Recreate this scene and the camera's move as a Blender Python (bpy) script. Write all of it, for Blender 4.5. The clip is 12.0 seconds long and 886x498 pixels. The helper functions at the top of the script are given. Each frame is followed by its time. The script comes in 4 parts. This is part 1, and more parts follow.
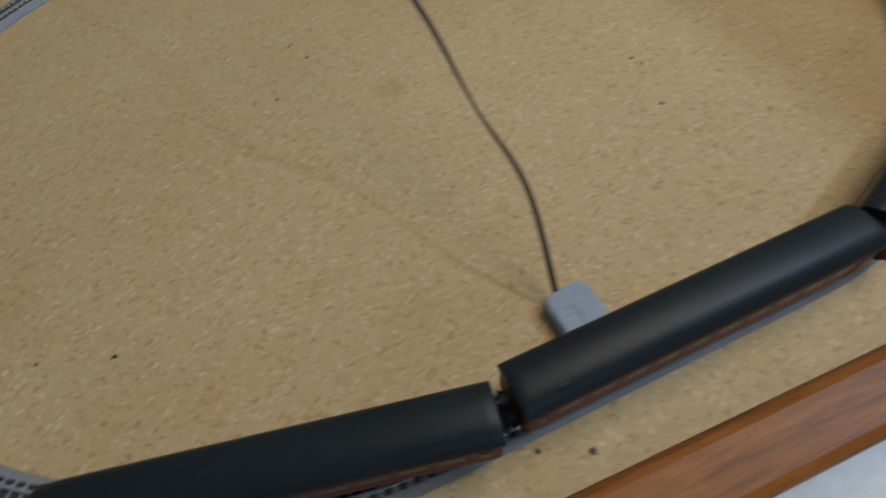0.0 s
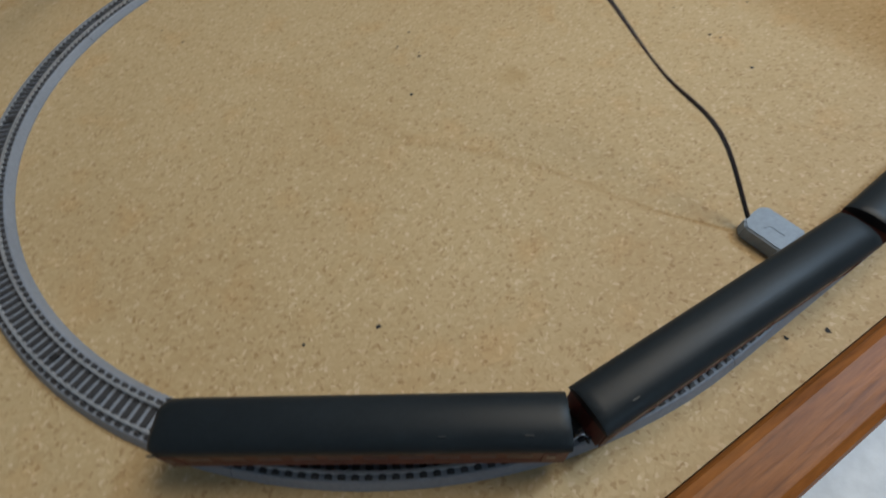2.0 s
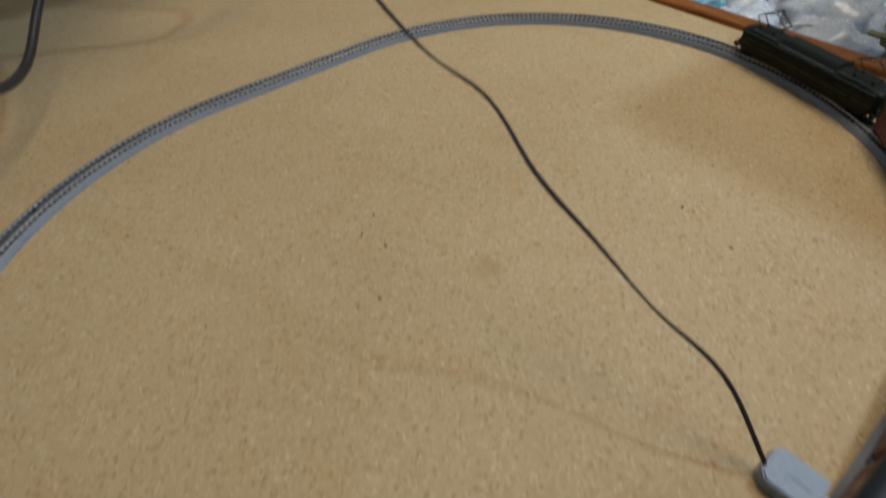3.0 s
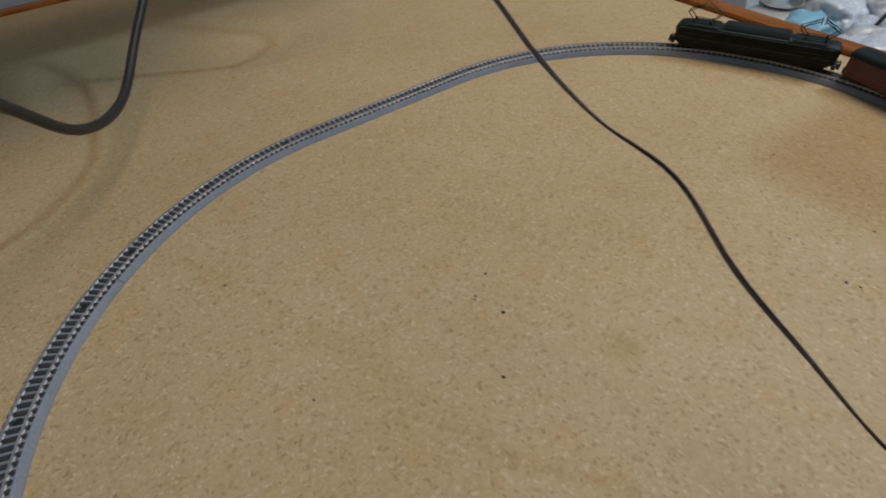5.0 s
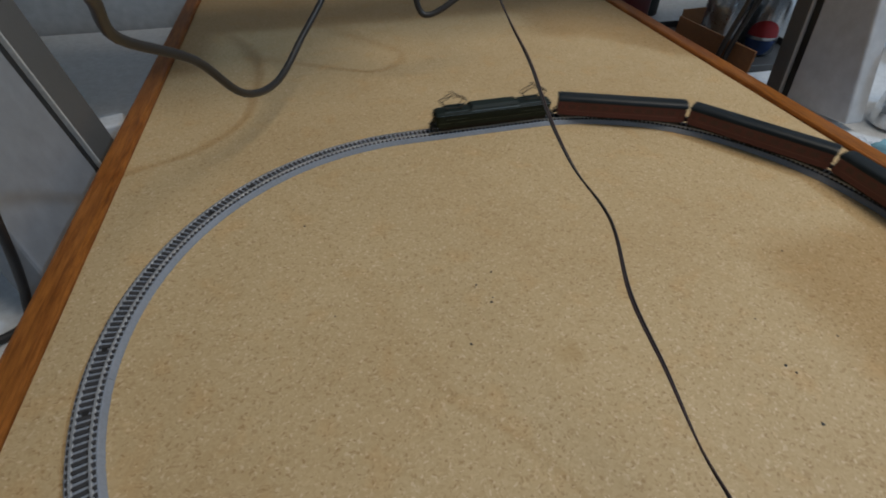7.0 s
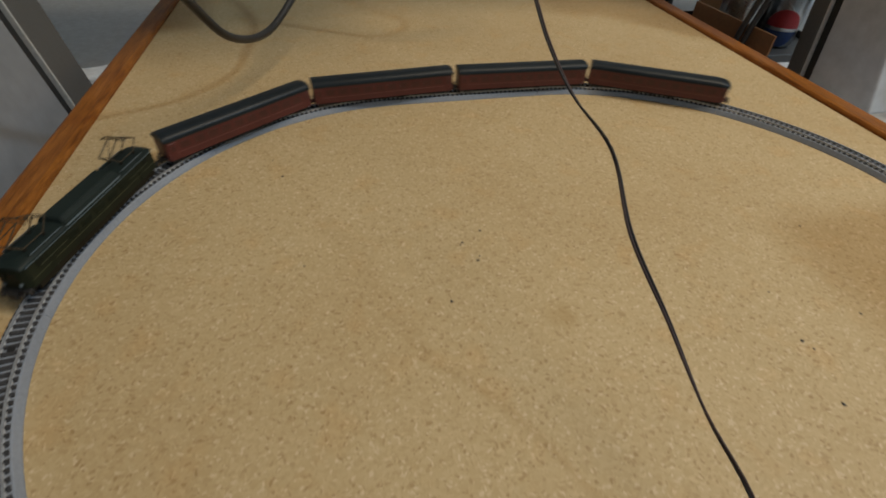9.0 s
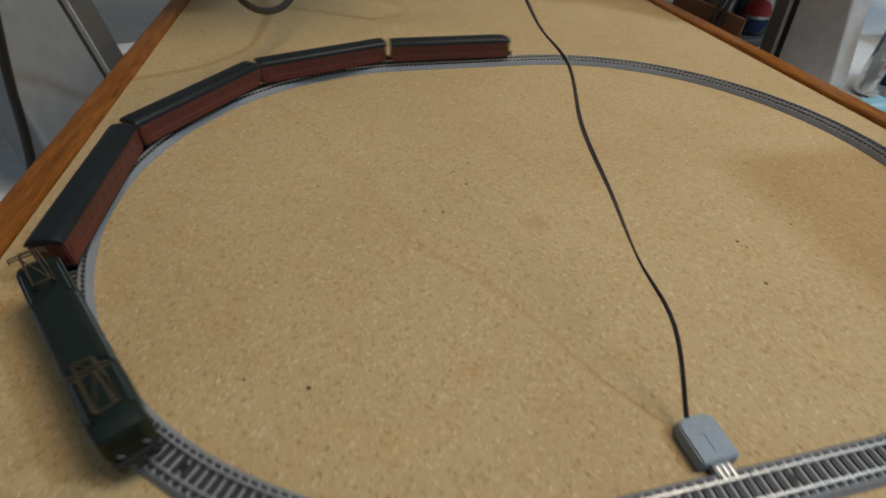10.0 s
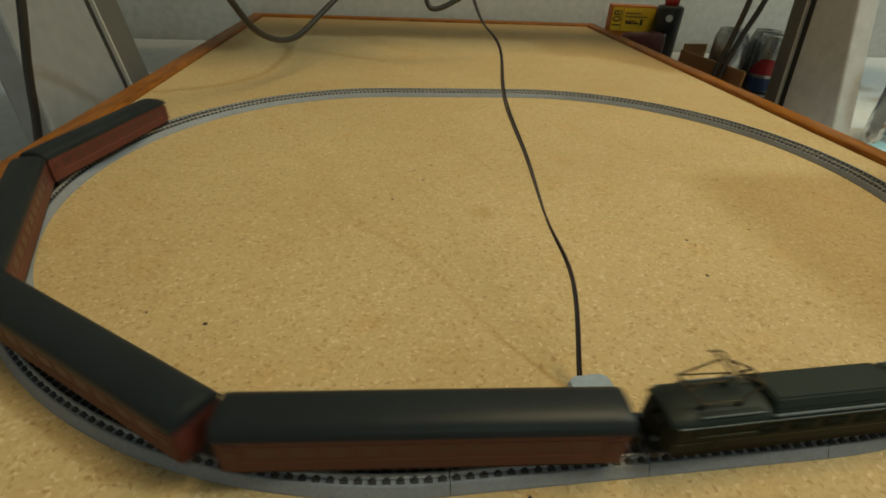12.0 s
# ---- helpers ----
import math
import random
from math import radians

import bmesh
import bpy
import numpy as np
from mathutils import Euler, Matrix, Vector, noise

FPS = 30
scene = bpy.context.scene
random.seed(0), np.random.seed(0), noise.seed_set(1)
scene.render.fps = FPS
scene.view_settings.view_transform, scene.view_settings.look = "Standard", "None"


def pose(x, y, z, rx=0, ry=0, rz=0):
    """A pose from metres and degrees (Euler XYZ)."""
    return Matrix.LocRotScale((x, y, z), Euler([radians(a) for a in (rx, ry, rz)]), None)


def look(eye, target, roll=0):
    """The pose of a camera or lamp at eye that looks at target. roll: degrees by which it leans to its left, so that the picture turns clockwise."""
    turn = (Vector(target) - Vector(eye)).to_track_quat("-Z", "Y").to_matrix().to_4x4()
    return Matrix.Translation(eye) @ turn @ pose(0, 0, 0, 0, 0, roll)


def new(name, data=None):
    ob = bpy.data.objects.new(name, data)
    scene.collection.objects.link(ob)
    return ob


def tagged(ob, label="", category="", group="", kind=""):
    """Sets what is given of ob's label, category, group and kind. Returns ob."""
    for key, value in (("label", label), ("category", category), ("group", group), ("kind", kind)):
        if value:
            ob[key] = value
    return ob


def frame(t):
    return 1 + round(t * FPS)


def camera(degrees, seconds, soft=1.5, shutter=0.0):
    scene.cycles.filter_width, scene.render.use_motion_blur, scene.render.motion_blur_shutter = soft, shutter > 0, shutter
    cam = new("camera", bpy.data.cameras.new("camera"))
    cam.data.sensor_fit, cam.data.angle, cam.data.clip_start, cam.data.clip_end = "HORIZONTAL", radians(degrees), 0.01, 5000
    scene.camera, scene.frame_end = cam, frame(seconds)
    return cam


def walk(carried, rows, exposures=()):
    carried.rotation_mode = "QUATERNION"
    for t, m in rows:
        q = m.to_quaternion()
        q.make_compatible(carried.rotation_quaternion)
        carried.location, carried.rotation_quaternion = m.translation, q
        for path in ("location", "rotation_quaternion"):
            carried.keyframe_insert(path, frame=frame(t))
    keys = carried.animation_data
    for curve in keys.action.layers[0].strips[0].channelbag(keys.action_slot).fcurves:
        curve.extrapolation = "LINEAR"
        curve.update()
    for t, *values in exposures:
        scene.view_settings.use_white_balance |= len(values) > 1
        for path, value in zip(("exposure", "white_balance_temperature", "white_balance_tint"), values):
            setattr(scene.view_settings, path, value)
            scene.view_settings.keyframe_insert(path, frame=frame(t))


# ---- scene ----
# ---------------------------------------------------------------- camera
cam = camera(85.1, 12.0, soft=1.8, shutter=0.55)
PATH = [
    (0.0, pose(-0.0747, -0.2820, 0.1701, 34.63, 4.85, -23.61)),
    (0.5, pose(-0.1243, -0.2728, 0.1598, 34.04, 4.12, -22.19)),
    (1.0, pose(-0.1437, -0.2811, 0.1601, 33.80, 3.84, -24.07)),
    (1.2, pose(-0.1557, -0.2783, 0.1618, 35.49, 5.19, -24.92)),
    (1.5, pose(-0.1990, -0.2654, 0.1740, 34.25, 2.62, -28.80)),
    (2.0, pose(-0.1985, -0.2546, 0.1861, 35.46, 3.00, -33.67)),
    (2.5, pose(-0.1851, -0.2329, 0.2101, 37.46, 2.41, -37.67)),
    (3.0, pose(-0.1496, -0.1887, 0.2190, 42.56, 2.97, -38.48)),
    (3.2, pose(-0.1415, -0.1776, 0.2397, 43.58, 3.71, -38.39)),
    (4.8, pose(-0.1584, -0.1377, 0.2249, 43.90, 4.83, -35.11)),
    (5.0, pose(-0.1640, -0.1232, 0.2246, 43.60, 4.29, -34.05)),
    (5.5, pose(-0.1676, -0.1108, 0.2192, 43.55, 3.67, -32.13)),
    (6.0, pose(-0.1656, -0.1110, 0.2078, 44.31, 3.66, -26.85)),
    (6.5, pose(-0.1557, -0.1694, 0.2400, 45.43, 0.90, -20.49)),
    (6.7, pose(-0.1558, -0.2131, 0.2680, 46.57, 0.40, -16.84)),
    (8.3, pose(-0.1301, -0.1906, 0.2157, 48.56, -1.07, -13.04)),
    (8.5, pose(-0.1339, -0.1895, 0.2178, 47.55, -2.13, -13.75)),
    (9.0, pose(-0.1394, -0.2154, 0.2163, 47.93, -2.05, -12.82)),
    (9.5, pose(-0.1456, -0.2420, 0.2140, 47.58, -2.13, -13.33)),
    (10.0, pose(-0.1511, -0.2965, 0.2038, 49.03, -2.02, -12.66)),
    (10.5, pose(-0.1441, -0.3384, 0.1908, 53.10, -1.96, -11.86)),
    (11.0, pose(-0.1197, -0.3444, 0.1722, 56.93, -2.73, -10.01)),
    (11.5, pose(-0.0975, -0.3477, 0.1539, 57.88, -2.84, -7.72)),
    (12.0, pose(-0.0930, -0.3437, 0.1606, 57.11, -2.33, -7.16)),
]
walk(cam, PATH, exposures=[(0, -0.18, 6450, 8), (0.6, -0.04, 6400, 8), (1.2, 0.05, 6450, 8), (2, 0.13, 6500, 8), (2.5, 0.04, 6550, 9), (3, -0.02, 6600, 9), (5, -0.10, 6500, 10), (6.5, -0.15, 6300, 10), (8.5, 0.0, 7500, 9), (10, 0.0, 7300, 9), (10.5, 0.0, 7400, 8), (11, 0.05, 8900, 2), (11.5, 0.08, 10400, -4), (12, 0.08, 10500, -4)])

# ---------------------------------------------------------------- light
world = bpy.data.worlds.new("room_light")
scene.world = world
world.use_nodes = True
world.node_tree.nodes["Background"].inputs[0].default_value = (0.75, 0.83, 1.0, 1)
world.node_tree.nodes["Background"].inputs[1].default_value = 0.10


def ceiling_lamp(name, place, target, size_x, size_y, watts, colour):
    data = bpy.data.lights.new(name, "AREA")
    data.shape, data.size, data.size_y, data.energy, data.color = "RECTANGLE", size_x, size_y, watts, colour
    ob = new(name, data)
    ob.matrix_world = look(place, target)
    return ob


ceiling_lamp("ceiling_tube_light", (0.70, -0.12, 1.70), (0.25, 0.0, 0), 0.85, 0.75, 16.2, (1.0, 0.883, 0.735))
ceiling_lamp("side_window_light", (1.64, -0.40, 1.90), (0.2, -0.1, 0), 0.15, 0.15, 18.5, (0.50, 0.73, 1.0))

# Unseen soft bluish fill, added to brighten faces turned to the near side.
ceiling_lamp("front_fill_light", (0.25, -2.30, 1.15), (0.15, 0.0, 0), 1.00, 0.80, 6.5, (0.55, 0.76, 1.0))

# ---------------------------------------------------------------- materials


def material(name):
    m = bpy.data.materials.new(name)
    m.use_nodes = True
    return m, m.node_tree.nodes, m.node_tree.links, m.node_tree.nodes["Principled BSDF"]


def coords(nodes, links, scale=(1, 1, 1), kind="Object"):
    tex, mp = nodes.new("ShaderNodeTexCoord"), nodes.new("ShaderNodeMapping")
    mp.inputs["Scale"].default_value = scale
    links.new(tex.outputs[kind], mp.inputs[0])
    return mp.outputs[0]


def noise_tex(nodes, links, vec, scale, detail=4, rough=0.6):
    n = nodes.new("ShaderNodeTexNoise")
    n.inputs["Scale"].default_value, n.inputs["Detail"].default_value, n.inputs["Roughness"].default_value = scale, detail, rough
    links.new(vec, n.inputs["Vector"])
    return n.outputs["Fac"]


def ramp(nodes, links, fac, stops):
    r = nodes.new("ShaderNodeValToRGB")
    el = r.color_ramp.elements
    el[0].position, el[0].color = stops[0][0], (*stops[0][1], 1)
    el[1].position, el[1].color = stops[-1][0], (*stops[-1][1], 1)
    for p, c in stops[1:-1]:
        e = el.new(p)
        e.color = (*c, 1)
    links.new(fac, r.inputs[0])
    return r.outputs["Color"]


def mixed(nodes, links, fac, a, b, mode="MIX"):
    x = nodes.new("ShaderNodeMix")
    x.data_type, x.blend_type = "RGBA", mode
    for v, i in ((fac, 0), (a, 6), (b, 7)):
        if hasattr(v, "links"):
            links.new(v, x.inputs[i])
        else:
            x.inputs[i].default_value = v if i == 0 else (*v, 1)
    return x.outputs[2]


def bumped(nodes, links, bsdf, height, strength, distance):
    b = nodes.new("ShaderNodeBump")
    b.inputs["Strength"].default_value, b.inputs["Distance"].default_value = strength, distance
    links.new(height, b.inputs["Height"])
    links.new(b.outputs[0], bsdf.inputs["Normal"])


def worn(name, colour, rough=0.5, metal=0.0, vary=0.18, scale=60, bump=0.15, spec=0.5):
    """Plain stuff with mottling at two scales and fine relief."""
    m, nodes, links, bsdf = material(name)
    vec = coords(nodes, links)
    coarse, fine = noise_tex(nodes, links, vec, scale * 0.18), noise_tex(nodes, links, vec, scale * 6)
    dark = tuple(c * (1 - vary) for c in colour)
    light = tuple(min(1, c * (1 + vary)) for c in colour)
    c1 = ramp(nodes, links, coarse, [(0.3, dark), (0.7, light)])
    c2 = ramp(nodes, links, fine, [(0.3, (0.88,) * 3), (0.7, (1.1,) * 3)])
    links.new(mixed(nodes, links, 1.0, c1, c2, "MULTIPLY"), bsdf.inputs["Base Color"])
    r = nodes.new("ShaderNodeMapRange")
    r.inputs[3].default_value, r.inputs[4].default_value = max(0.02, rough - 0.08), min(1, rough + 0.1)
    links.new(fine, r.inputs[0])
    links.new(r.outputs[0], bsdf.inputs["Roughness"])
    bsdf.inputs["Metallic"].default_value = metal
    bsdf.inputs["Specular IOR Level"].default_value = spec
    if bump:
        bumped(nodes, links, bsdf, fine, bump, 0.0003)
    return m


def particle_board():
    """Pale tan pressed chips: flecks of light and dark chip, pits, faint stains."""
    m, nodes, links, bsdf = material("particle_board")
    vec = coords(nodes, links)
    warp = nodes.new("ShaderNodeVectorMath")
    warp.operation = "ADD"
    nz = nodes.new("ShaderNodeTexNoise")
    nz.inputs["Scale"].default_value = 150
    links.new(vec, nz.inputs["Vector"])
    sc = nodes.new("ShaderNodeVectorMath")
    sc.operation = "SCALE"
    sc.inputs["Scale"].default_value = 0.006
    links.new(nz.outputs["Color"], sc.inputs[0])
    links.new(vec, warp.inputs[0])
    links.new(sc.outputs[0], warp.inputs[1])
    chips = nodes.new("ShaderNodeTexVoronoi")
    chips.inputs["Scale"].default_value = 690
    links.new(warp.outputs[0], chips.inputs["Vector"])
    sep = nodes.new("ShaderNodeSeparateColor")
    links.new(chips.outputs["Color"], sep.inputs[0])
    base = ramp(nodes, links, sep.outputs[0], [(0.0, (0.40, 0.262, 0.122)), (0.09, (0.502, 0.357, 0.184)), (0.5, (0.535, 0.388, 0.206)), (0.9, (0.56, 0.412, 0.226)), (1.0, (0.65, 0.505, 0.315))])
    # larger long flakes lying across the fine chips
    lie = nodes.new("ShaderNodeMapping")
    lie.inputs["Rotation"].default_value, lie.inputs["Scale"].default_value = (0, 0, 0.6), (1.0, 2.3, 1.0)
    links.new(warp.outputs[0], lie.inputs[0])
    flakes = nodes.new("ShaderNodeTexVoronoi")
    flakes.inputs["Scale"].default_value = 300
    links.new(lie.outputs[0], flakes.inputs["Vector"])
    sepf = nodes.new("ShaderNodeSeparateColor")
    links.new(flakes.outputs["Color"], sepf.inputs[0])
    tone = ramp(nodes, links, sepf.outputs[1], [(0.0, (0.86, 0.81, 0.75)), (0.045, (0.985, 0.98, 0.975)), (0.5, (1, 1, 1)), (0.955, (1.01, 1.012, 1.015)), (1.0, (1.11, 1.13, 1.17))])
    base = mixed(nodes, links, 1.0, base, tone, "MULTIPLY")
    blotch = ramp(nodes, links, noise_tex(nodes, links, vec, 34, 3, 0.5), [(0.36, (1.02, 1.02, 1.03)), (0.55, (1, 1, 1)), (0.72, (1.03, 0.965, 0.90))])
    base = mixed(nodes, links, 1.0, base, blotch, "MULTIPLY")
    stain = ramp(nodes, links, noise_tex(nodes, links, vec, 5.5, 5, 0.55), [(0.3, (0.93, 0.90, 0.86)), (0.5, (1, 1, 1)), (0.72, (1.05, 1.06, 1.08))])
    spots = nodes.new("ShaderNodeTexVoronoi")
    spots.inputs["Scale"].default_value = 23
    links.new(vec, spots.inputs["Vector"])
    sepb = nodes.new("ShaderNodeSeparateColor")
    links.new(spots.outputs["Color"], sepb.inputs[0])
    pick = nodes.new("ShaderNodeMath")
    pick.operation = "GREATER_THAN"
    pick.inputs[1].default_value = 0.9
    links.new(sepb.outputs[1], pick.inputs[0])
    near = nodes.new("ShaderNodeMapRange")
    near.inputs[1].default_value, near.inputs[2].default_value, near.inputs[3].default_value, near.inputs[4].default_value = 0.015, 0.05, 0.75, 0.0
    links.new(spots.outputs["Distance"], near.inputs[0])
    both = nodes.new("ShaderNodeMath")
    both.operation = "MULTIPLY"
    links.new(pick.outputs[0], both.inputs[0])
    links.new(near.outputs[0], both.inputs[1])
    c = mixed(nodes, links, 1.0, base, stain, "MULTIPLY")
    spot = nodes.new("ShaderNodeVectorMath")
    spot.operation = "DISTANCE"
    spot.inputs[1].default_value = (-0.0190, -0.0506, 0.003)
    links.new(warp.outputs[0], spot.inputs[0])
    smudge = nodes.new("ShaderNodeMapRange")
    smudge.inputs[1].default_value, smudge.inputs[2].default_value, smudge.inputs[3].default_value, smudge.inputs[4].default_value = 0.004, 0.013, 0.4, 0.0
    links.new(spot.outputs["Value"], smudge.inputs[0])
    c = mixed(nodes, links, smudge.outputs[0], c, (0.40, 0.25, 0.09))
    links.new(mixed(nodes, links, both.outputs[0], c, (0.09, 0.05, 0.02)), bsdf.inputs["Base Color"])
    bsdf.inputs["Roughness"].default_value = 0.62
    bsdf.inputs["Specular IOR Level"].default_value = 0.3
    bumped(nodes, links, bsdf, sep.outputs[0], 0.15, 0.0003)
    return m


def timber(name, dark, light, along):
    """Varnished timber with long grain along one axis."""
    m, nodes, links, bsdf = material(name)
    s = [70, 70, 70]
    s[along] = 9
    vec = coords(nodes, links, tuple(s))
    grain = noise_tex(nodes, links, vec, 2.2, 8, 0.65)
    fine = noise_tex(nodes, links, vec, 9, 4, 0.7)
    c = ramp(nodes, links, grain, [(0.32, dark), (0.5, tuple((a + b) / 2 for a, b in zip(dark, light))), (0.68, light)])
    c2 = ramp(nodes, links, fine, [(0.35, (0.80,) * 3), (0.6, (1.06,) * 3)])
    c3 = mixed(nodes, links, 1.0, c, c2, "MULTIPLY")
    pores = noise_tex(nodes, links, coords(nodes, links, tuple(v * (0.55 if k == along else 1.6) for k, v in enumerate(s))), 5, 3, 0.5)
    c4 = ramp(nodes, links, pores, [(0.34, (0.70, 0.66, 0.62)), (0.46, (1, 1, 1))])
    links.new(mixed(nodes, links, 1.0, c3, c4, "MULTIPLY"), bsdf.inputs["Base Color"])
    bsdf.inputs["Roughness"].default_value = 0.40
    bsdf.inputs["Specular IOR Level"].default_value = 0.20
    bumped(nodes, links, bsdf, pores, 0.25, 0.0004)
    return m


def painted_wall():
    m = worn("painted_wall", (0.41, 0.425, 0.435), 0.7, 0, 0.025, 12, 0.03)
    return m


M_BOARD = particle_board()
M_TRIM_X = timber("trim_timber_cross", (0.200, 0.062, 0.011), (0.390, 0.138, 0.026), 0)
M_TRIM_Y = timber("trim_timber_long", (0.200, 0.062, 0.011), (0.390, 0.138, 0.026), 1)
M_DESK = worn("white_laminate", (0.66, 0.70, 0.74), 0.4, 0, 0.04, 20, 0.05)
M_WALL = painted_wall()
M_FLOOR = worn("dark_floor", (0.12, 0.11, 0.10), 0.6)
M_BED = worn("grey_roadbed_plastic", (0.245, 0.268, 0.308), 0.55, 0, 0.10, 90, 0.25)
M_SLEEPER = worn("dark_sleeper_plastic", (0.045, 0.043, 0.045), 0.6, 0, 0.25, 120, 0.2)
M_RAIL = worn("nickel_silver_rail", (0.56, 0.57, 0.59), 0.35, 0.65, 0.12, 200, 0.05)
M_FEEDER = worn("grey_feeder_plastic", (0.26, 0.325, 0.405), 0.5, 0, 0.05, 80, 0.1)
M_ROOF = worn("dark_grey_roof_paint", (0.014, 0.019, 0.023), 0.40, 0, 0.2, 90, 0.10, 0.20)
M_SIDE = worn("brown_red_coach_paint", (0.105, 0.022, 0.019), 0.5, 0, 0.2, 90, 0.1)
M_SIDE_DARK = worn("coach_window_glass", (0.070, 0.018, 0.016), 0.3, 0, 0.1, 60, 0)
M_STRIPE = worn("coach_trim_line", (0.17, 0.058, 0.048), 0.5, 0, 0.1, 60, 0)
M_UNDER = worn("black_underframe", (0.016, 0.015, 0.015), 0.6, 0, 0.25, 90, 0.15)
M_GREEN = worn("dark_green_loco_paint", (0.017, 0.021, 0.012), 0.55, 0, 0.25, 80, 0.12, 0.14)
M_LOCOROOF = worn("loco_roof_paint", (0.012, 0.020, 0.018), 0.5, 0, 0.2, 80, 0.12, 0.2)
M_OLIVELINE = worn("olive_waist_line", (0.040, 0.045, 0.020), 0.5, 0, 0.2, 80, 0)
M_WEATHER = worn("loco_brown_skirt", (0.020, 0.016, 0.010), 0.7, 0, 0.3, 80, 0.2, 0.15)
M_LIGHTGREY = worn("pale_grey_edging", (0.34, 0.36, 0.36), 0.5, 0, 0.1, 80, 0)
M_LOCOLINE = worn("blue_grey_edging", (0.105, 0.14, 0.16), 0.45, 0, 0.1, 80, 0)
M_BRASS = worn("pantograph_bronze", (0.072, 0.052, 0.030), 0.5, 0.3, 0.2, 200, 0)
M_STEEL = worn("wheel_steel", (0.16, 0.155, 0.15), 0.35, 1.0, 0.2, 200, 0)
M_WIRE = worn("dark_brown_wire", (0.038, 0.018, 0.018), 0.6, 0, 0.1, 300, 0)
M_WIRE2 = worn("black_wire", (0.014, 0.011, 0.012), 0.6, 0, 0.1, 300, 0)
M_CABLE = worn("black_cable_rubber", (0.022, 0.021, 0.021), 0.42, 0, 0.15, 150, 0.1)
# Panel grey, raised in base colour to replace light the right upright lacks.
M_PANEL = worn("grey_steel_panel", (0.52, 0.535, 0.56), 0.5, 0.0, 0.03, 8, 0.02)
# The left upright's copy of the panel grey, toned down.
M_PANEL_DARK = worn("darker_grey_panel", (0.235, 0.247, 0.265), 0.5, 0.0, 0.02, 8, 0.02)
M_BRUSHED = worn("brushed_steel", (0.42, 0.41, 0.39), 0.35, 0.9, 0.1, 120, 0.1)
M_POST = worn("dark_steel_paint", (0.105, 0.105, 0.102), 0.42, 0.0, 0.08, 60, 0.1)
M_LOCOGLASS = worn("loco_dark_glass", (0.009, 0.012, 0.008), 0.5, 0, 0.1, 60, 0, 0.15)
M_EDGE = worn("pale_metal_edge", (0.55, 0.55, 0.53), 0.4, 0.2, 0.08, 60, 0.05)
M_TRAY = worn("dark_grey_tray_plastic", (0.050, 0.052, 0.055), 0.5, 0, 0.12, 40, 0.1)
M_BLACK = worn("black_plastic", (0.018, 0.018, 0.019), 0.4, 0, 0.1, 60, 0.1)
M_PAPER = worn("white_paper", (0.78, 0.79, 0.79), 0.8, 0, 0.04, 20, 0.1)
M_CARD = worn("brown_cardboard", (0.23, 0.115, 0.052), 0.8, 0, 0.12, 30, 0.2)
M_YELLOW = worn("yellow_card", (0.74, 0.50, 0.05), 0.6, 0, 0.08, 30, 0.05)
M_ORANGE = worn("orange_card", (0.50, 0.16, 0.03), 0.6, 0, 0.08, 30, 0.05)
M_RED = worn("red_plastic", (0.50, 0.028, 0.030), 0.35, 0, 0.06, 30, 0.05)
M_DARKRED = worn("dark_red_plastic", (0.12, 0.012, 0.012), 0.4, 0, 0.1, 30, 0.05)
M_DULLRED = worn("printed_red_metal", (0.30, 0.022, 0.030), 0.35, 0.3, 0.08, 30, 0.05)
M_DULLBLUE = worn("printed_blue_metal", (0.02, 0.045, 0.13), 0.4, 0.2, 0.08, 30, 0.05)
M_FOIL = worn("crinkled_foil_film", (0.74, 0.77, 0.80), 0.2, 0.9, 0.15, 150, 0.2)
M_BLUE = worn("blue_plastic", (0.03, 0.10, 0.38), 0.35, 0, 0.06, 30, 0.05)
M_WHITE = worn("white_plastic", (0.76, 0.77, 0.78), 0.4, 0, 0.04, 30, 0.05)
M_ALU = worn("aluminium", (0.42, 0.44, 0.46), 0.28, 1.0, 0.08, 80, 0.05)
M_BAG = worn("crinkled_bag_film", (0.66, 0.71, 0.77), 0.25, 0, 0.22, 60, 0.25, 0.6)
M_OLIVE = worn("olive_tape", (0.20, 0.18, 0.05), 0.4, 0, 0.1, 30, 0)
M_LIME = worn("lime_plastic", (0.35, 0.55, 0.10), 0.4, 0, 0.1, 30, 0)
M_CYAN = worn("pale_blue_plastic", (0.25, 0.52, 0.66), 0.4, 0, 0.1, 30, 0)

# ---------------------------------------------------------------- mesh helpers


def part(name, bm, mat, parent=None, label="", smooth=False, m=None):
    """One mesh object from a bmesh, under a thing or a part."""
    me = bpy.data.meshes.new(name)
    bmesh.ops.recalc_face_normals(bm, faces=bm.faces)
    bm.to_mesh(me)
    bm.free()
    me.materials.append(mat)
    if smooth:
        for p in me.polygons:
            p.use_smooth = True
    ob = new(name, me)
    if parent is not None:
        ob.parent = parent
    if m is not None:
        ob.matrix_basis = m
    if label:
        tagged(ob, label)
    return ob


def shared(name, me, parent, m):
    ob = new(name, me)
    ob.parent = parent
    ob.matrix_basis = m
    return ob


def thing(name, label, category, group="", kind="", m=None):
    ob = new(name)
    ob.empty_display_size = 0.01
    if m is not None:
        ob.matrix_basis = m
    return tagged(ob, label, category, group, kind)


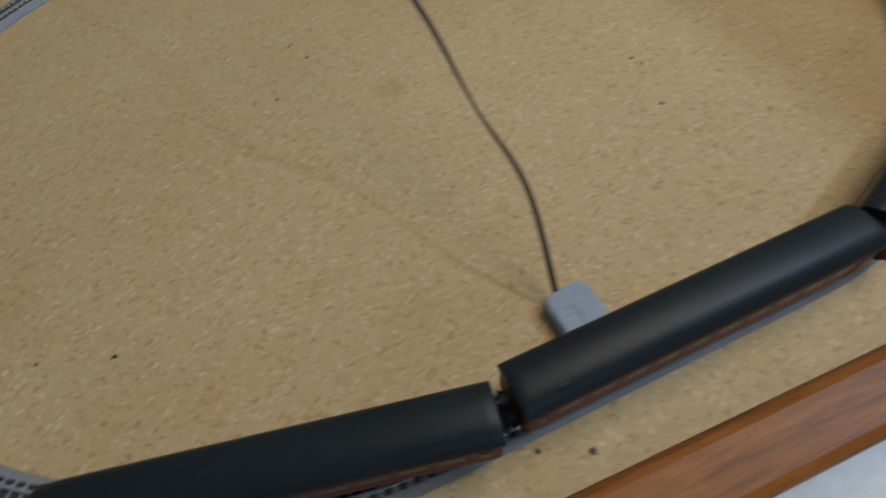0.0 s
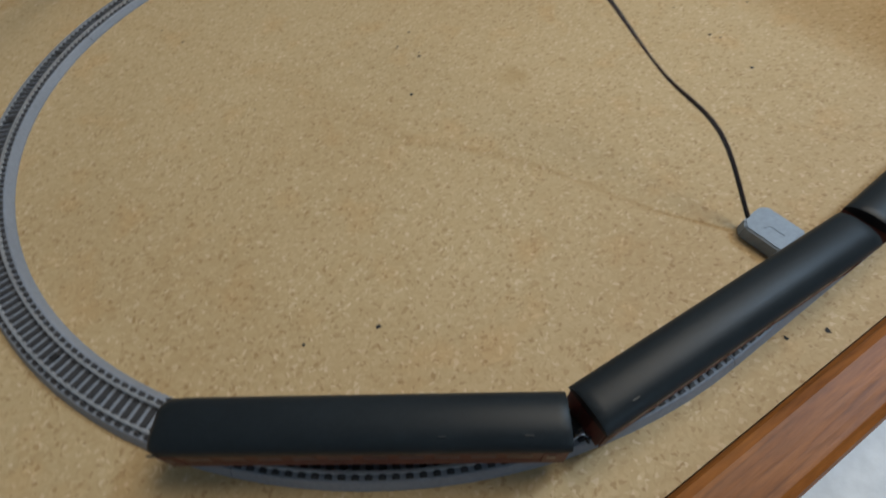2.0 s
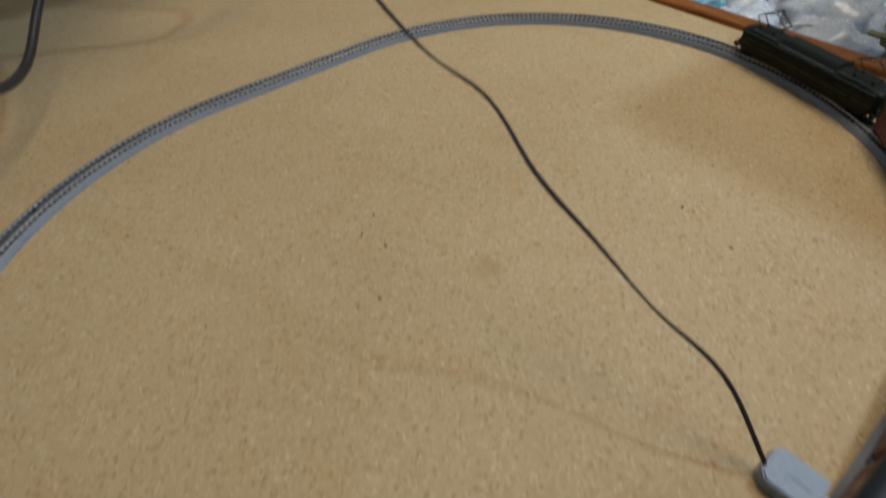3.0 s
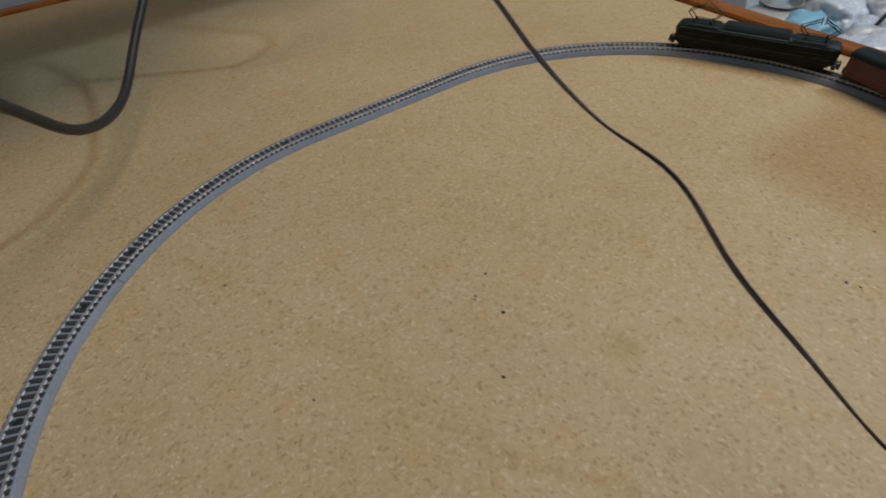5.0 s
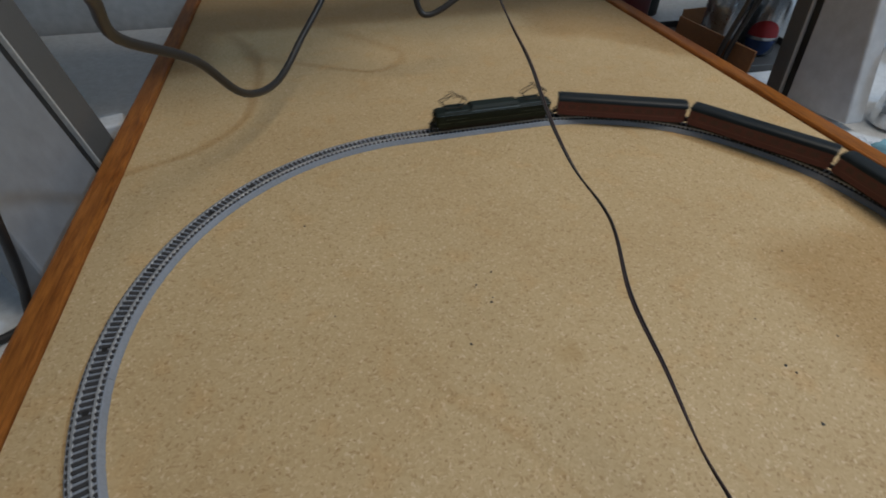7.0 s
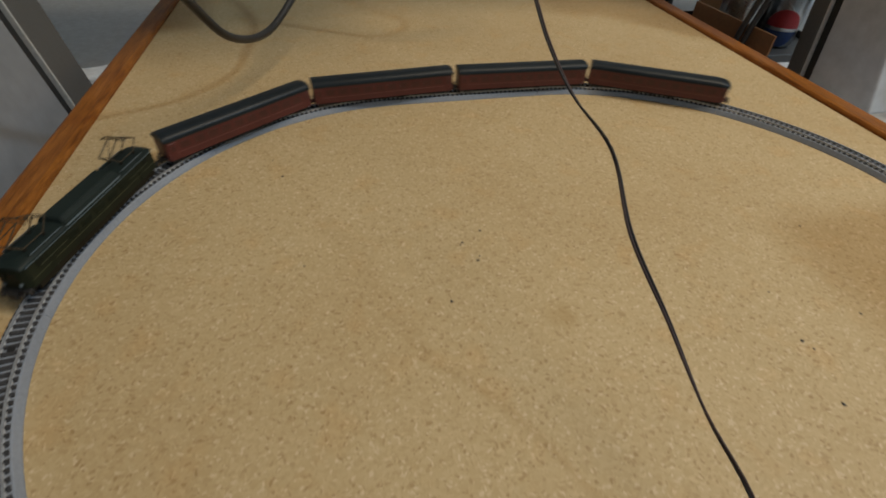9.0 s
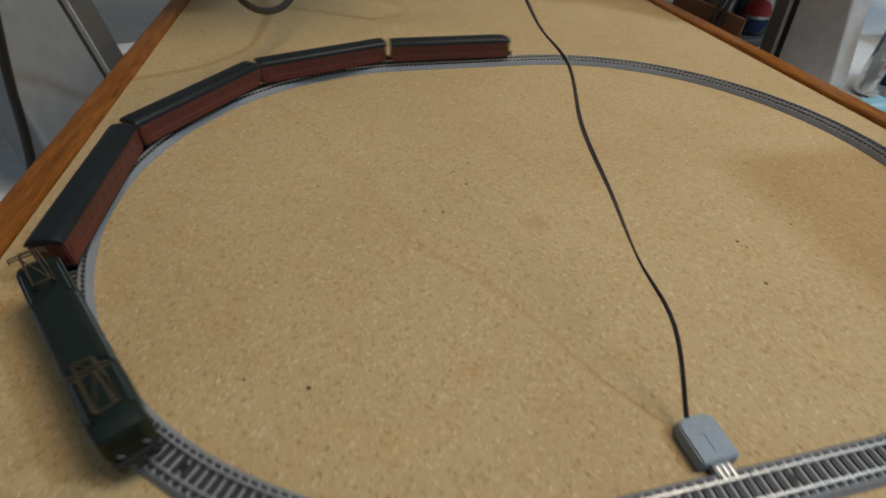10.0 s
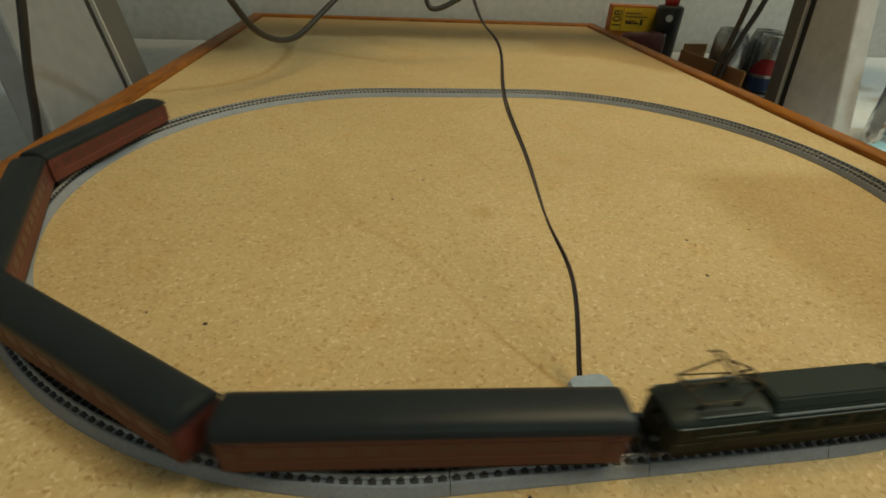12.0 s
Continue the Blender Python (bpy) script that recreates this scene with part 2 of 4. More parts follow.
def box(x0, x1, y0, y1, z0, z1, bevel=0.0, seg=2, bm=None):
    own = bm is None
    b = bmesh.new()
    bmesh.ops.create_cube(b, size=1.0)
    for v in b.verts:
        v.co = Vector((x0 + (v.co.x + 0.5) * (x1 - x0), y0 + (v.co.y + 0.5) * (y1 - y0), z0 + (v.co.z + 0.5) * (z1 - z0)))
    if bevel:
        bmesh.ops.bevel(b, geom=list(b.edges), offset=bevel, segments=seg, affect="EDGES", profile=0.5)
    if own:
        return b
    join(bm, b)
    return bm


def join(bm, other):
    me = bpy.data.meshes.new("scratch")
    other.to_mesh(me)
    other.free()
    bm.from_mesh(me)
    bpy.data.meshes.remove(me)
    return bm


def extrude_profile(profile, x0, x1, caps=True, bm=None):
    """A closed (y, z) profile drawn out along x."""
    b = bm or bmesh.new()
    a = [b.verts.new((x0, y, z)) for y, z in profile]
    c = [b.verts.new((x1, y, z)) for y, z in profile]
    n = len(profile)
    for i in range(n):
        b.faces.new((a[i], a[(i + 1) % n], c[(i + 1) % n], c[i]))
    if caps:
        b.faces.new(a)
        b.faces.new(c[::-1])
    return b


def tube(points, radius, sides=8, bm=None, steps=6):
    """A round wire along a smooth line through the points."""
    b = bm or bmesh.new()
    pts = [Vector(p) for p in points]
    q = [2 * pts[0] - pts[1], *pts, 2 * pts[-1] - pts[-2]]
    line = []
    for i in range(len(pts) - 1):
        p0, p1, p2, p3 = q[i:i + 4]
        for k in range(steps):
            u = k / steps
            line.append(0.5 * (2 * p1 + (p2 - p0) * u + (2 * p0 - 5 * p1 + 4 * p2 - p3) * u * u + (3 * p1 - p0 - 3 * p2 + p3) * u ** 3))
    line.append(pts[-1])
    rings, up = [], Vector((0.03, 0.05, 1)).normalized()
    for i, p in enumerate(line):
        d = (line[min(i + 1, len(line) - 1)] - line[max(i - 1, 0)]).normalized()
        s = d.cross(up)
        s = s.normalized() if s.length > 1e-4 else Vector((1, 0, 0))
        w = s.cross(d)
        rings.append([b.verts.new(p + radius * (math.cos(a) * s + math.sin(a) * w)) for a in [2 * math.pi * k / sides for k in range(sides)]])
    for r0, r1 in zip(rings, rings[1:]):
        for k in range(sides):
            b.faces.new((r0[k], r0[(k + 1) % sides], r1[(k + 1) % sides], r1[k]))
    b.faces.new(rings[0][::-1])
    b.faces.new(rings[-1])
    return b


def lathe(profile, sides=24, bm=None):
    """A (radius, z) profile turned about z."""
    b = bm or bmesh.new()
    rings = [[b.verts.new((r * math.cos(2 * math.pi * k / sides), r * math.sin(2 * math.pi * k / sides), z)) for k in range(sides)] for r, z in profile]
    for r0, r1 in zip(rings, rings[1:]):
        for k in range(sides):
            b.faces.new((r0[k], r0[(k + 1) % sides], r1[(k + 1) % sides], r1[k]))
    b.faces.new(rings[0][::-1])
    b.faces.new(rings[-1])
    return b


# ---------------------------------------------------------------- the board and the room
BOARD_TURN = -1.76
LEFT, RIGHT, NEAR, FAR = -0.3553, 0.3679, -0.2729, 0.8306
TRIM, LIP, BASE = 0.0235, 0.0052, -0.055
B = pose(0, 0, 0, 0, 0, BOARD_TURN)


SPECKS = [(0.1061, -0.0973, 0.0011), (0.1085, -0.1035, 0.0008), (0.0963, -0.1361, 0.0011), (0.1144, -0.0601, 0.0006), (0.158, -0.0869, 0.0008), (-0.0585, 0.0017, 0.0011), (-0.184, 0.1227, 0.0009),
          (0.1861, -0.0068, 0.0008), (-0.084, -0.0297, 0.0010), (-0.049, 0.0308, 0.0009), (-0.0643, 0.0207, 0.0008), (-0.066, 0.0185, 0.0006), (-0.1925, 0.2545, 0.0008), (-0.0290, -0.2636, 0.0012), (-0.0452, -0.2563, 0.0009), (-0.1780, -0.1565, 0.0011), (-0.2084, -0.1455, 0.0007), (-0.0562, 0.0056, 0.0006), (-0.1689, 0.0172, 0.0006), (-0.1921, 0.1486, 0.0006)]


def build_board():
    table = thing("model_railway_baseboard", "tan particle board baseboard framed in varnished orange-brown timber", "baseboard", m=B)
    part("board", box(LEFT, RIGHT, NEAR, FAR, -0.018, 0.0), M_BOARD, table, "bare tan particle board with chips and specks")
    for x, y, r in SPECKS:
        b = bmesh.new()
        ring = [b.verts.new((r * math.cos(a) * (1.5 if k % 2 else 0.8), r * math.sin(a) * (0.6 + 0.3 * (k % 3)), 0.0)) for k, a in enumerate([k * 1.0472 for k in range(6)])]
        top = b.verts.new((0, 0, 0.0004))
        for k in range(6):
            b.faces.new((ring[k], ring[(k + 1) % 6], top))
        b.faces.new(ring[::-1])
        part("speck", b, M_UNDER, table, m=B.inverted() @ pose(x, y, 0.0001, 0, 0, (x * 9000) % 180))
    prof = lambda lo, hi: [(lo, BASE), (hi, BASE), (hi, LIP - 0.003), (hi - 0.0012, LIP - 0.0009), (hi - 0.004, LIP), (lo + 0.004, LIP), (lo + 0.0012, LIP - 0.0009), (lo, LIP - 0.003)]
    for lo, hi in ((NEAR - TRIM, NEAR - 0.0004), (FAR + 0.0004, FAR + TRIM)):
        part("edge_strip", extrude_profile(prof(lo, hi), LEFT - TRIM, RIGHT + TRIM), M_TRIM_X, table, "varnished orange-brown timber edging")
    for lo, hi in ((LEFT - TRIM, LEFT - 0.0004), (RIGHT + 0.0004, RIGHT + TRIM)):
        b = extrude_profile(prof(lo, hi), NEAR, FAR)
        for v in b.verts:
            v.co = Vector((v.co.y, v.co.x, v.co.z))
        part("edge_strip", b, M_TRIM_Y, table, "varnished orange-brown timber edging")


def build_room():
    tagged(part("desk_top", box(-1.3, 1.5, -0.95, FAR + 0.03, BASE - 0.03, BASE, 0.003), M_DESK, m=B), "white laminate desk top under the baseboard", "desk top", kind="structure")
    tagged(part("wall_north", box(-1.9, 2.1, FAR + 0.034, FAR + 0.134, -0.75, 2.3), M_WALL, m=B), "pale grey painted wall behind the desk", "wall", kind="structure")
    tagged(part("wall_west", box(-2.0, -1.9, -2.4, FAR + 0.034, -0.75, 2.3), M_WALL, m=B), "pale grey painted wall", "wall", kind="structure")
    tagged(part("wall_east", box(2.1, 2.2, -2.4, FAR + 0.034, -0.75, 2.3), M_WALL, m=B), "pale grey painted wall", "wall", kind="structure")
    tagged(part("wall_south", box(-2.0, 2.2, -2.5, -2.4, -0.75, 2.3), M_WALL, m=B), "pale grey painted wall", "wall", kind="structure")
    tagged(part("floor", box(-2.0, 2.2, -2.5, FAR + 0.134, -0.80, -0.75), M_FLOOR, m=B), "dark floor", "floor", kind="structure")
    tagged(part("ceiling", box(-2.0, 2.2, -2.5, FAR + 0.134, 2.3, 2.35), M_WALL, m=B), "pale grey ceiling", "ceiling", kind="structure")


build_board()
build_room()

# ---------------------------------------------------------------- track
R, S = 0.243, 0.1448
LOOP = 2 * S + 2 * math.pi * R


def rail_place(s):
    """Place and heading s metres along the loop, anticlockwise from the middle of the near straight."""
    turns, s = divmod(s, LOOP)
    h = 2 * math.pi * turns
    if s < S / 2:
        return s, -R, h
    s -= S / 2
    if s < math.pi * R:
        return S / 2 + R * math.sin(s / R), -R * math.cos(s / R), h + s / R
    s -= math.pi * R
    if s < S:
        return S / 2 - s, R, h + math.pi
    s -= S
    if s < math.pi * R:
        return -S / 2 - R * math.sin(s / R), R * math.cos(s / R), h + math.pi + s / R
    return -S / 2 + s - math.pi * R, -R, h + 2 * math.pi


BED_H, RAIL_TOP = 0.0045, 0.0066


def sweep(profile, s0, s1, n):
    """A closed (across, z) profile swept along the track from s0 to s1."""
    b = bmesh.new()
    rings = []
    for i in range(n + 1):
        x, y, h = rail_place(s0 + (s1 - s0) * i / n)
        nx, ny = -math.sin(h), math.cos(h)
        rings.append([b.verts.new((x + nx * a, y + ny * a, z)) for a, z in profile])
    k = len(profile)
    for r0, r1 in zip(rings, rings[1:]):
        for i in range(k):
            b.faces.new((r0[i], r0[(i + 1) % k], r1[(i + 1) % k], r1[i]))
    b.faces.new(rings[0][::-1])
    b.faces.new(rings[-1])
    return b


def sleeper_mesh():
    b = box(-0.0013, 0.0013, -0.0071, 0.0071, BED_H - 0.0006, BED_H + 0.0007)
    for side in (-1, 1):
        for e in (-1, 1):
            c = side * 0.0047 + e * 0.0011
            box(-0.0007, 0.0007, c - 0.0005, c + 0.0005, BED_H + 0.0006, BED_H + 0.0013, bm=b)
    me = bpy.data.meshes.new("sleeper")
    b.to_mesh(me)
    b.free()
    me.materials.append(M_SLEEPER)
    return me


def build_track():
    me = sleeper_mesh()
    holes = box(-0.0016, 0.0016, -0.0016, 0.0016, BED_H + 0.0002, BED_H + 0.0010)
    hole = bpy.data.meshes.new("screw_hole")
    holes.to_mesh(hole)
    holes.free()
    hole.materials.append(M_UNDER)
    q = math.pi * R / 4
    cuts = [(-S / 2, 0.0), (0.0, S / 2)]
    cuts += [(S / 2 + i * q, S / 2 + (i + 1) * q) for i in range(4)]
    cuts += [(S / 2 + 4 * q, 3 * S / 2 + 4 * q)]
    cuts += [(3 * S / 2 + (4 + i) * q, 3 * S / 2 + (5 + i) * q) for i in range(4)]
    bed = [(-0.0099, 0.0), (-0.0098, 0.0008), (-0.0081, BED_H - 0.0004), (-0.0077, BED_H), (0.0077, BED_H), (0.0081, BED_H - 0.0004), (0.0098, 0.0008), (0.0099, 0.0)]
    for s0, s1 in cuts:
        curved = s1 - s0 > S * 1.1
        sec = thing("track_section", ("curved" if curved else "straight") + " grey plastic roadbed track with metal rails and dark sleepers", "railway track", "track sections of the loop")
        n = 16 if curved else 2
        part("roadbed", sweep(bed, s0 + 0.00015, s1 - 0.00015, n), M_BED, sec)
        for c in (-0.0047, 0.0047):
            web = [(c - 0.0008, BED_H + 0.0004), (c + 0.0008, BED_H + 0.0004), (c + 0.0008, BED_H + 0.0007), (c + 0.00025, BED_H + 0.0010), (c + 0.00025, RAIL_TOP - 0.0006),
                   (c + 0.00045, RAIL_TOP - 0.0004), (c + 0.00042, RAIL_TOP), (c - 0.00042, RAIL_TOP), (c - 0.00045, RAIL_TOP - 0.0004), (c - 0.00025, RAIL_TOP - 0.0006), (c - 0.00025, BED_H + 0.0010), (c - 0.0008, BED_H + 0.0007)]
            part("rail", sweep(web, s0 + 0.0002, s1 - 0.0002, n), M_RAIL, sec, "bright metal rail")
        count = round((s1 - s0) / 0.0047)
        for i in range(count):
            x, y, h = rail_place(s0 + (i + 0.5) * (s1 - s0) / count)
            shared("sleeper", me, sec, pose(x, y, 0, 0, 0, math.degrees(h)))
        for f in ((0.12, 0.5, 0.88) if curved else (0.25,)):
            x, y, h = rail_place(s0 + f * (s1 - s0))
            shared("screw_hole", hole, sec, pose(x, y, 0, 0, 0, math.degrees(h)))


build_track()

# ---------------------------------------------------------------- feeder and cables


def build_feeder():
    f = thing("track_feeder", "small grey plastic power feeder clipped to the track", "power feeder", m=pose(-0.0085, -0.2225, 0, 0, 0, 2))
    b = bmesh.new()
    low = [(-0.0092, -0.0085), (0.0100, -0.0085), (0.0100, 0.0105), (0.0070, 0.0132), (-0.0056, 0.0132), (-0.0092, 0.0098)]
    a = [b.verts.new((x, y, 0)) for x, y in low]
    c = [b.verts.new((x * 0.96, y * 0.96, 0.0074)) for x, y in low]
    for i in range(6):
        b.faces.new((a[i], a[(i + 1) % 6], c[(i + 1) % 6], c[i]))
    b.faces.new(a[::-1])
    b.faces.new(c)
    bmesh.ops.bevel(b, geom=list(b.edges), offset=0.0007, segments=2, affect="EDGES")
    body = part("body", b, M_FEEDER, f)
    mark = box(-0.0004, 0.0004, -0.004, 0.0045, 0.00745, 0.0077)
    box(0.0003, 0.0028, 0.0005, 0.0012, 0.00745, 0.0077, bm=mark)
    box(-0.0028, -0.0003, 0.0037, 0.0044, 0.00745, 0.0077, bm=mark)
    part("embossed_mark", mark, M_FEEDER, body)
    clip = box(-0.0045, 0.0045, -0.0150, -0.0084, 0.0015, 0.0049, 0.0003, 1)
    part("clip", clip, M_LIGHTGREY, f, "pale grey plug tongue under the rail")
    for x in (-0.0028, 0.0, 0.0028):
        part("contact", box(x - 0.0006, x + 0.0006, -0.0152, -0.0094, 0.0049, 0.0053), M_RAIL, f, "bright metal contact")
    part("strain_relief", box(-0.0055, -0.0015, 0.0085, 0.0122, 0.0018, 0.0060, 0.0006, 1), M_FEEDER, f)


FEED = [(-0.0117, -0.2126, 0.0045), (-0.0085, -0.1797, 0.0338), (-0.0123, -0.1453, 0.0470), (-0.0156, -0.1132, 0.0650), (-0.0229, -0.0825, 0.0874), (-0.0201, -0.0487, 0.1074),
        (-0.0247, -0.0128, 0.1169), (-0.0269, 0.0211, 0.1315), (-0.0271, 0.0544, 0.1498), (-0.0301, 0.0891, 0.1659)]
HANG = [(-0.2447, 0.0051, 0.2249), (-0.2505, 0.0732, 0.1968), (-0.2657, 0.1336, 0.1578), (-0.2408, 0.1977, 0.1180), (-0.2198, 0.2508, 0.0653), (-0.1924, 0.3132, 0.0483), (-0.1601, 0.3741, 0.0703), (-0.1215, 0.4291, 0.1059)]


def build_cables():
    lead = thing("feeder_lead", "thin twin brown and black wire rising from the track feeder", "wire")
    rest = [(-0.034, 0.16, 0.20), (-0.04, 0.28, 0.26), (-0.05, 0.45, 0.36), (-0.06, 0.62, 0.5), (-0.06, 0.80, 0.72)]
    line = [Vector(p) for p in FEED + rest]
    for k, mat in ((0, M_WIRE), (1, M_WIRE2)):
        pts = []
        for i, p in enumerate(line):
            a = 0.9 * i + math.pi * k
            pts.append(p + Vector((math.cos(a), 0.25 * math.sin(a), math.sin(a) * 0.6)) * 0.00066)
        part("strand", tube(pts, 0.00060, 8), mat, lead, "brown insulated strand" if k == 0 else "black insulated strand", smooth=True)
    loop = thing("power_cable", "thick black rubber mains cable hanging in a loop over the board", "cable")
    ends0 = [(-0.30, -0.18, 0.42), (-0.25, -0.06, 0.27)]
    ends1 = [(-0.085, 0.48, 0.16), (-0.05, 0.53, 0.25), (-0.03, 0.58, 0.40), (-0.02, 0.66, 0.62), (-0.02, 0.78, 0.86)]
    part("sheath", tube(ends0 + HANG + ends1, 0.0036, 12), M_CABLE, loop, smooth=True)
    other = thing("power_cable", "black mains cable drooping in a tight bend before the wall", "cable")
    part("sheath", tube([(-0.03, 0.42, 0.22), (-0.026, 0.41, 0.14), (-0.020, 0.40, 0.088), (-0.006, 0.397, 0.076), (0.03, 0.40, 0.092), (0.075, 0.41, 0.12), (0.12, 0.44, 0.20), (0.14, 0.6, 0.5), (0.14, 0.78, 0.8)], 0.0036, 12), M_CABLE, other, smooth=True)


build_feeder()
build_cables()

# ---------------------------------------------------------------- train
PITCH, LOCO_PITCH = 0.1430, 0.1330
PIVOT = 0.0540
# seconds, and metres along the loop of the coupling behind the locomotive
DRIVE = [(0, 0.377), (0.5, 0.348), (1, 0.322), (1.5, 0.298), (2, 0.285), (2.5, 0.288), (3.2, 0.312), (4.0, 0.365), (4.8, 0.449), (5.0, 0.472), (5.5, 0.547), (6.0, 0.640), (6.5, 0.720), (6.7, 0.750),
         (7.5, 0.912), (8.3, 1.073), (8.5, 1.113), (9, 1.211), (9.5, 1.314), (10, 1.423), (10.5, 1.524), (11, 1.622), (11.5, 1.720), (12, 1.808)]


def drive(t):
    """Smooth place of the train between the noted times."""
    ts, ss = [d[0] for d in DRIVE], [d[1] for d in DRIVE]
    i = max(0, min(len(ts) - 2, sum(1 for x in ts if x <= t) - 1))
    slope = lambda j: (ss[min(j + 1, len(ts) - 1)] - ss[max(j - 1, 0)]) / (ts[min(j + 1, len(ts) - 1)] - ts[max(j - 1, 0)])
    h = ts[i + 1] - ts[i]
    u = (t - ts[i]) / h
    return (2 * u ** 3 - 3 * u * u + 1) * ss[i] + (u ** 3 - 2 * u * u + u) * h * slope(i) + (3 * u * u - 2 * u ** 3) * ss[i + 1] + (u ** 3 - u * u) * h * slope(i + 1)


def vehicle_pose(centre, pivot):
    x0, y0, h0 = rail_place(centre + pivot)
    x1, y1, h1 = rail_place(centre - pivot)
    h = math.atan2(y0 - y1, x0 - x1)
    mean = (h0 + h1) / 2
    h += 2 * math.pi * round((mean - h) / (2 * math.pi))
    return (x0 + x1) / 2, (y0 + y1) / 2, h, h0 - h, h1 - h


def arch(half, eave, top, n=9, corner=0.30):
    """Roof section from eave to eave."""
    pts = []
    for i in range(n + 1):
        a = math.pi * i / n
        c, s = math.cos(a), math.sin(a)
        pts.append((half * math.copysign(abs(c) ** 0.84, c), eave + (top - eave) * s ** 0.92))
    return pts


def bogie(parent, x, mat):
    b = box(-0.0125, 0.0125, -0.0058, -0.0046, 0.0012, 0.0042, 0.0003, 1)
    box(-0.0125, 0.0125, 0.0046, 0.0058, 0.0012, 0.0042, bm=b)
    box(-0.003, 0.003, -0.0056, 0.0056, 0.0022, 0.0052, bm=b)
    for e in (-0.0085, 0.0085):
        for s in (-1, 1):
            box(e - 0.0014, e + 0.0014, s * 0.0058 - 0.0004, s * 0.0058 + 0.0004, 0.0014, 0.0040, bm=b)
    g = part("bogie", b, mat, parent, "black bogie frame", m=pose(x, 0, RAIL_TOP))
    for e in (-0.0085, 0.0085):
        w = bmesh.new()
        for s in (-1, 1):
            d = lathe([(0.0002, -0.0006), (0.0030, -0.0006), (0.0030, 0.0003), (0.0026, 0.0006), (0.0002, 0.0006)], 14)
            for v in d.verts:
                v.co = Vector((v.co.x, s * (0.0042 - v.co.z * 1.0), v.co.y))
            join(w, d)
        d = lathe([(0.0006, -0.0040), (0.0006, 0.0040)], 8)
        for v in d.verts:
            v.co = Vector((v.co.x, v.co.z, v.co.y))
        join(w, d)
        part("wheelset", w, M_STEEL, g, "steel wheelset", m=pose(e, 0, 0.0029))
    return g


def coupler(parent, x, way, mat):
    b = box(0, 0.0036, -0.0014, 0.0014, 0.0028, 0.0058, 0.0002, 1)
    box(0.0030, 0.0046, -0.0024, 0.0024, 0.0022, 0.0070, bm=b)
    part("coupler", b, mat, parent, m=pose(x, 0, RAIL_TOP, 0, 0, 0 if way > 0 else 180))


COACH_LEN, HALF = 0.1365, 0.0091
FLOOR_Z, EAVE, TOP = 0.0042, 0.0202, 0.0251


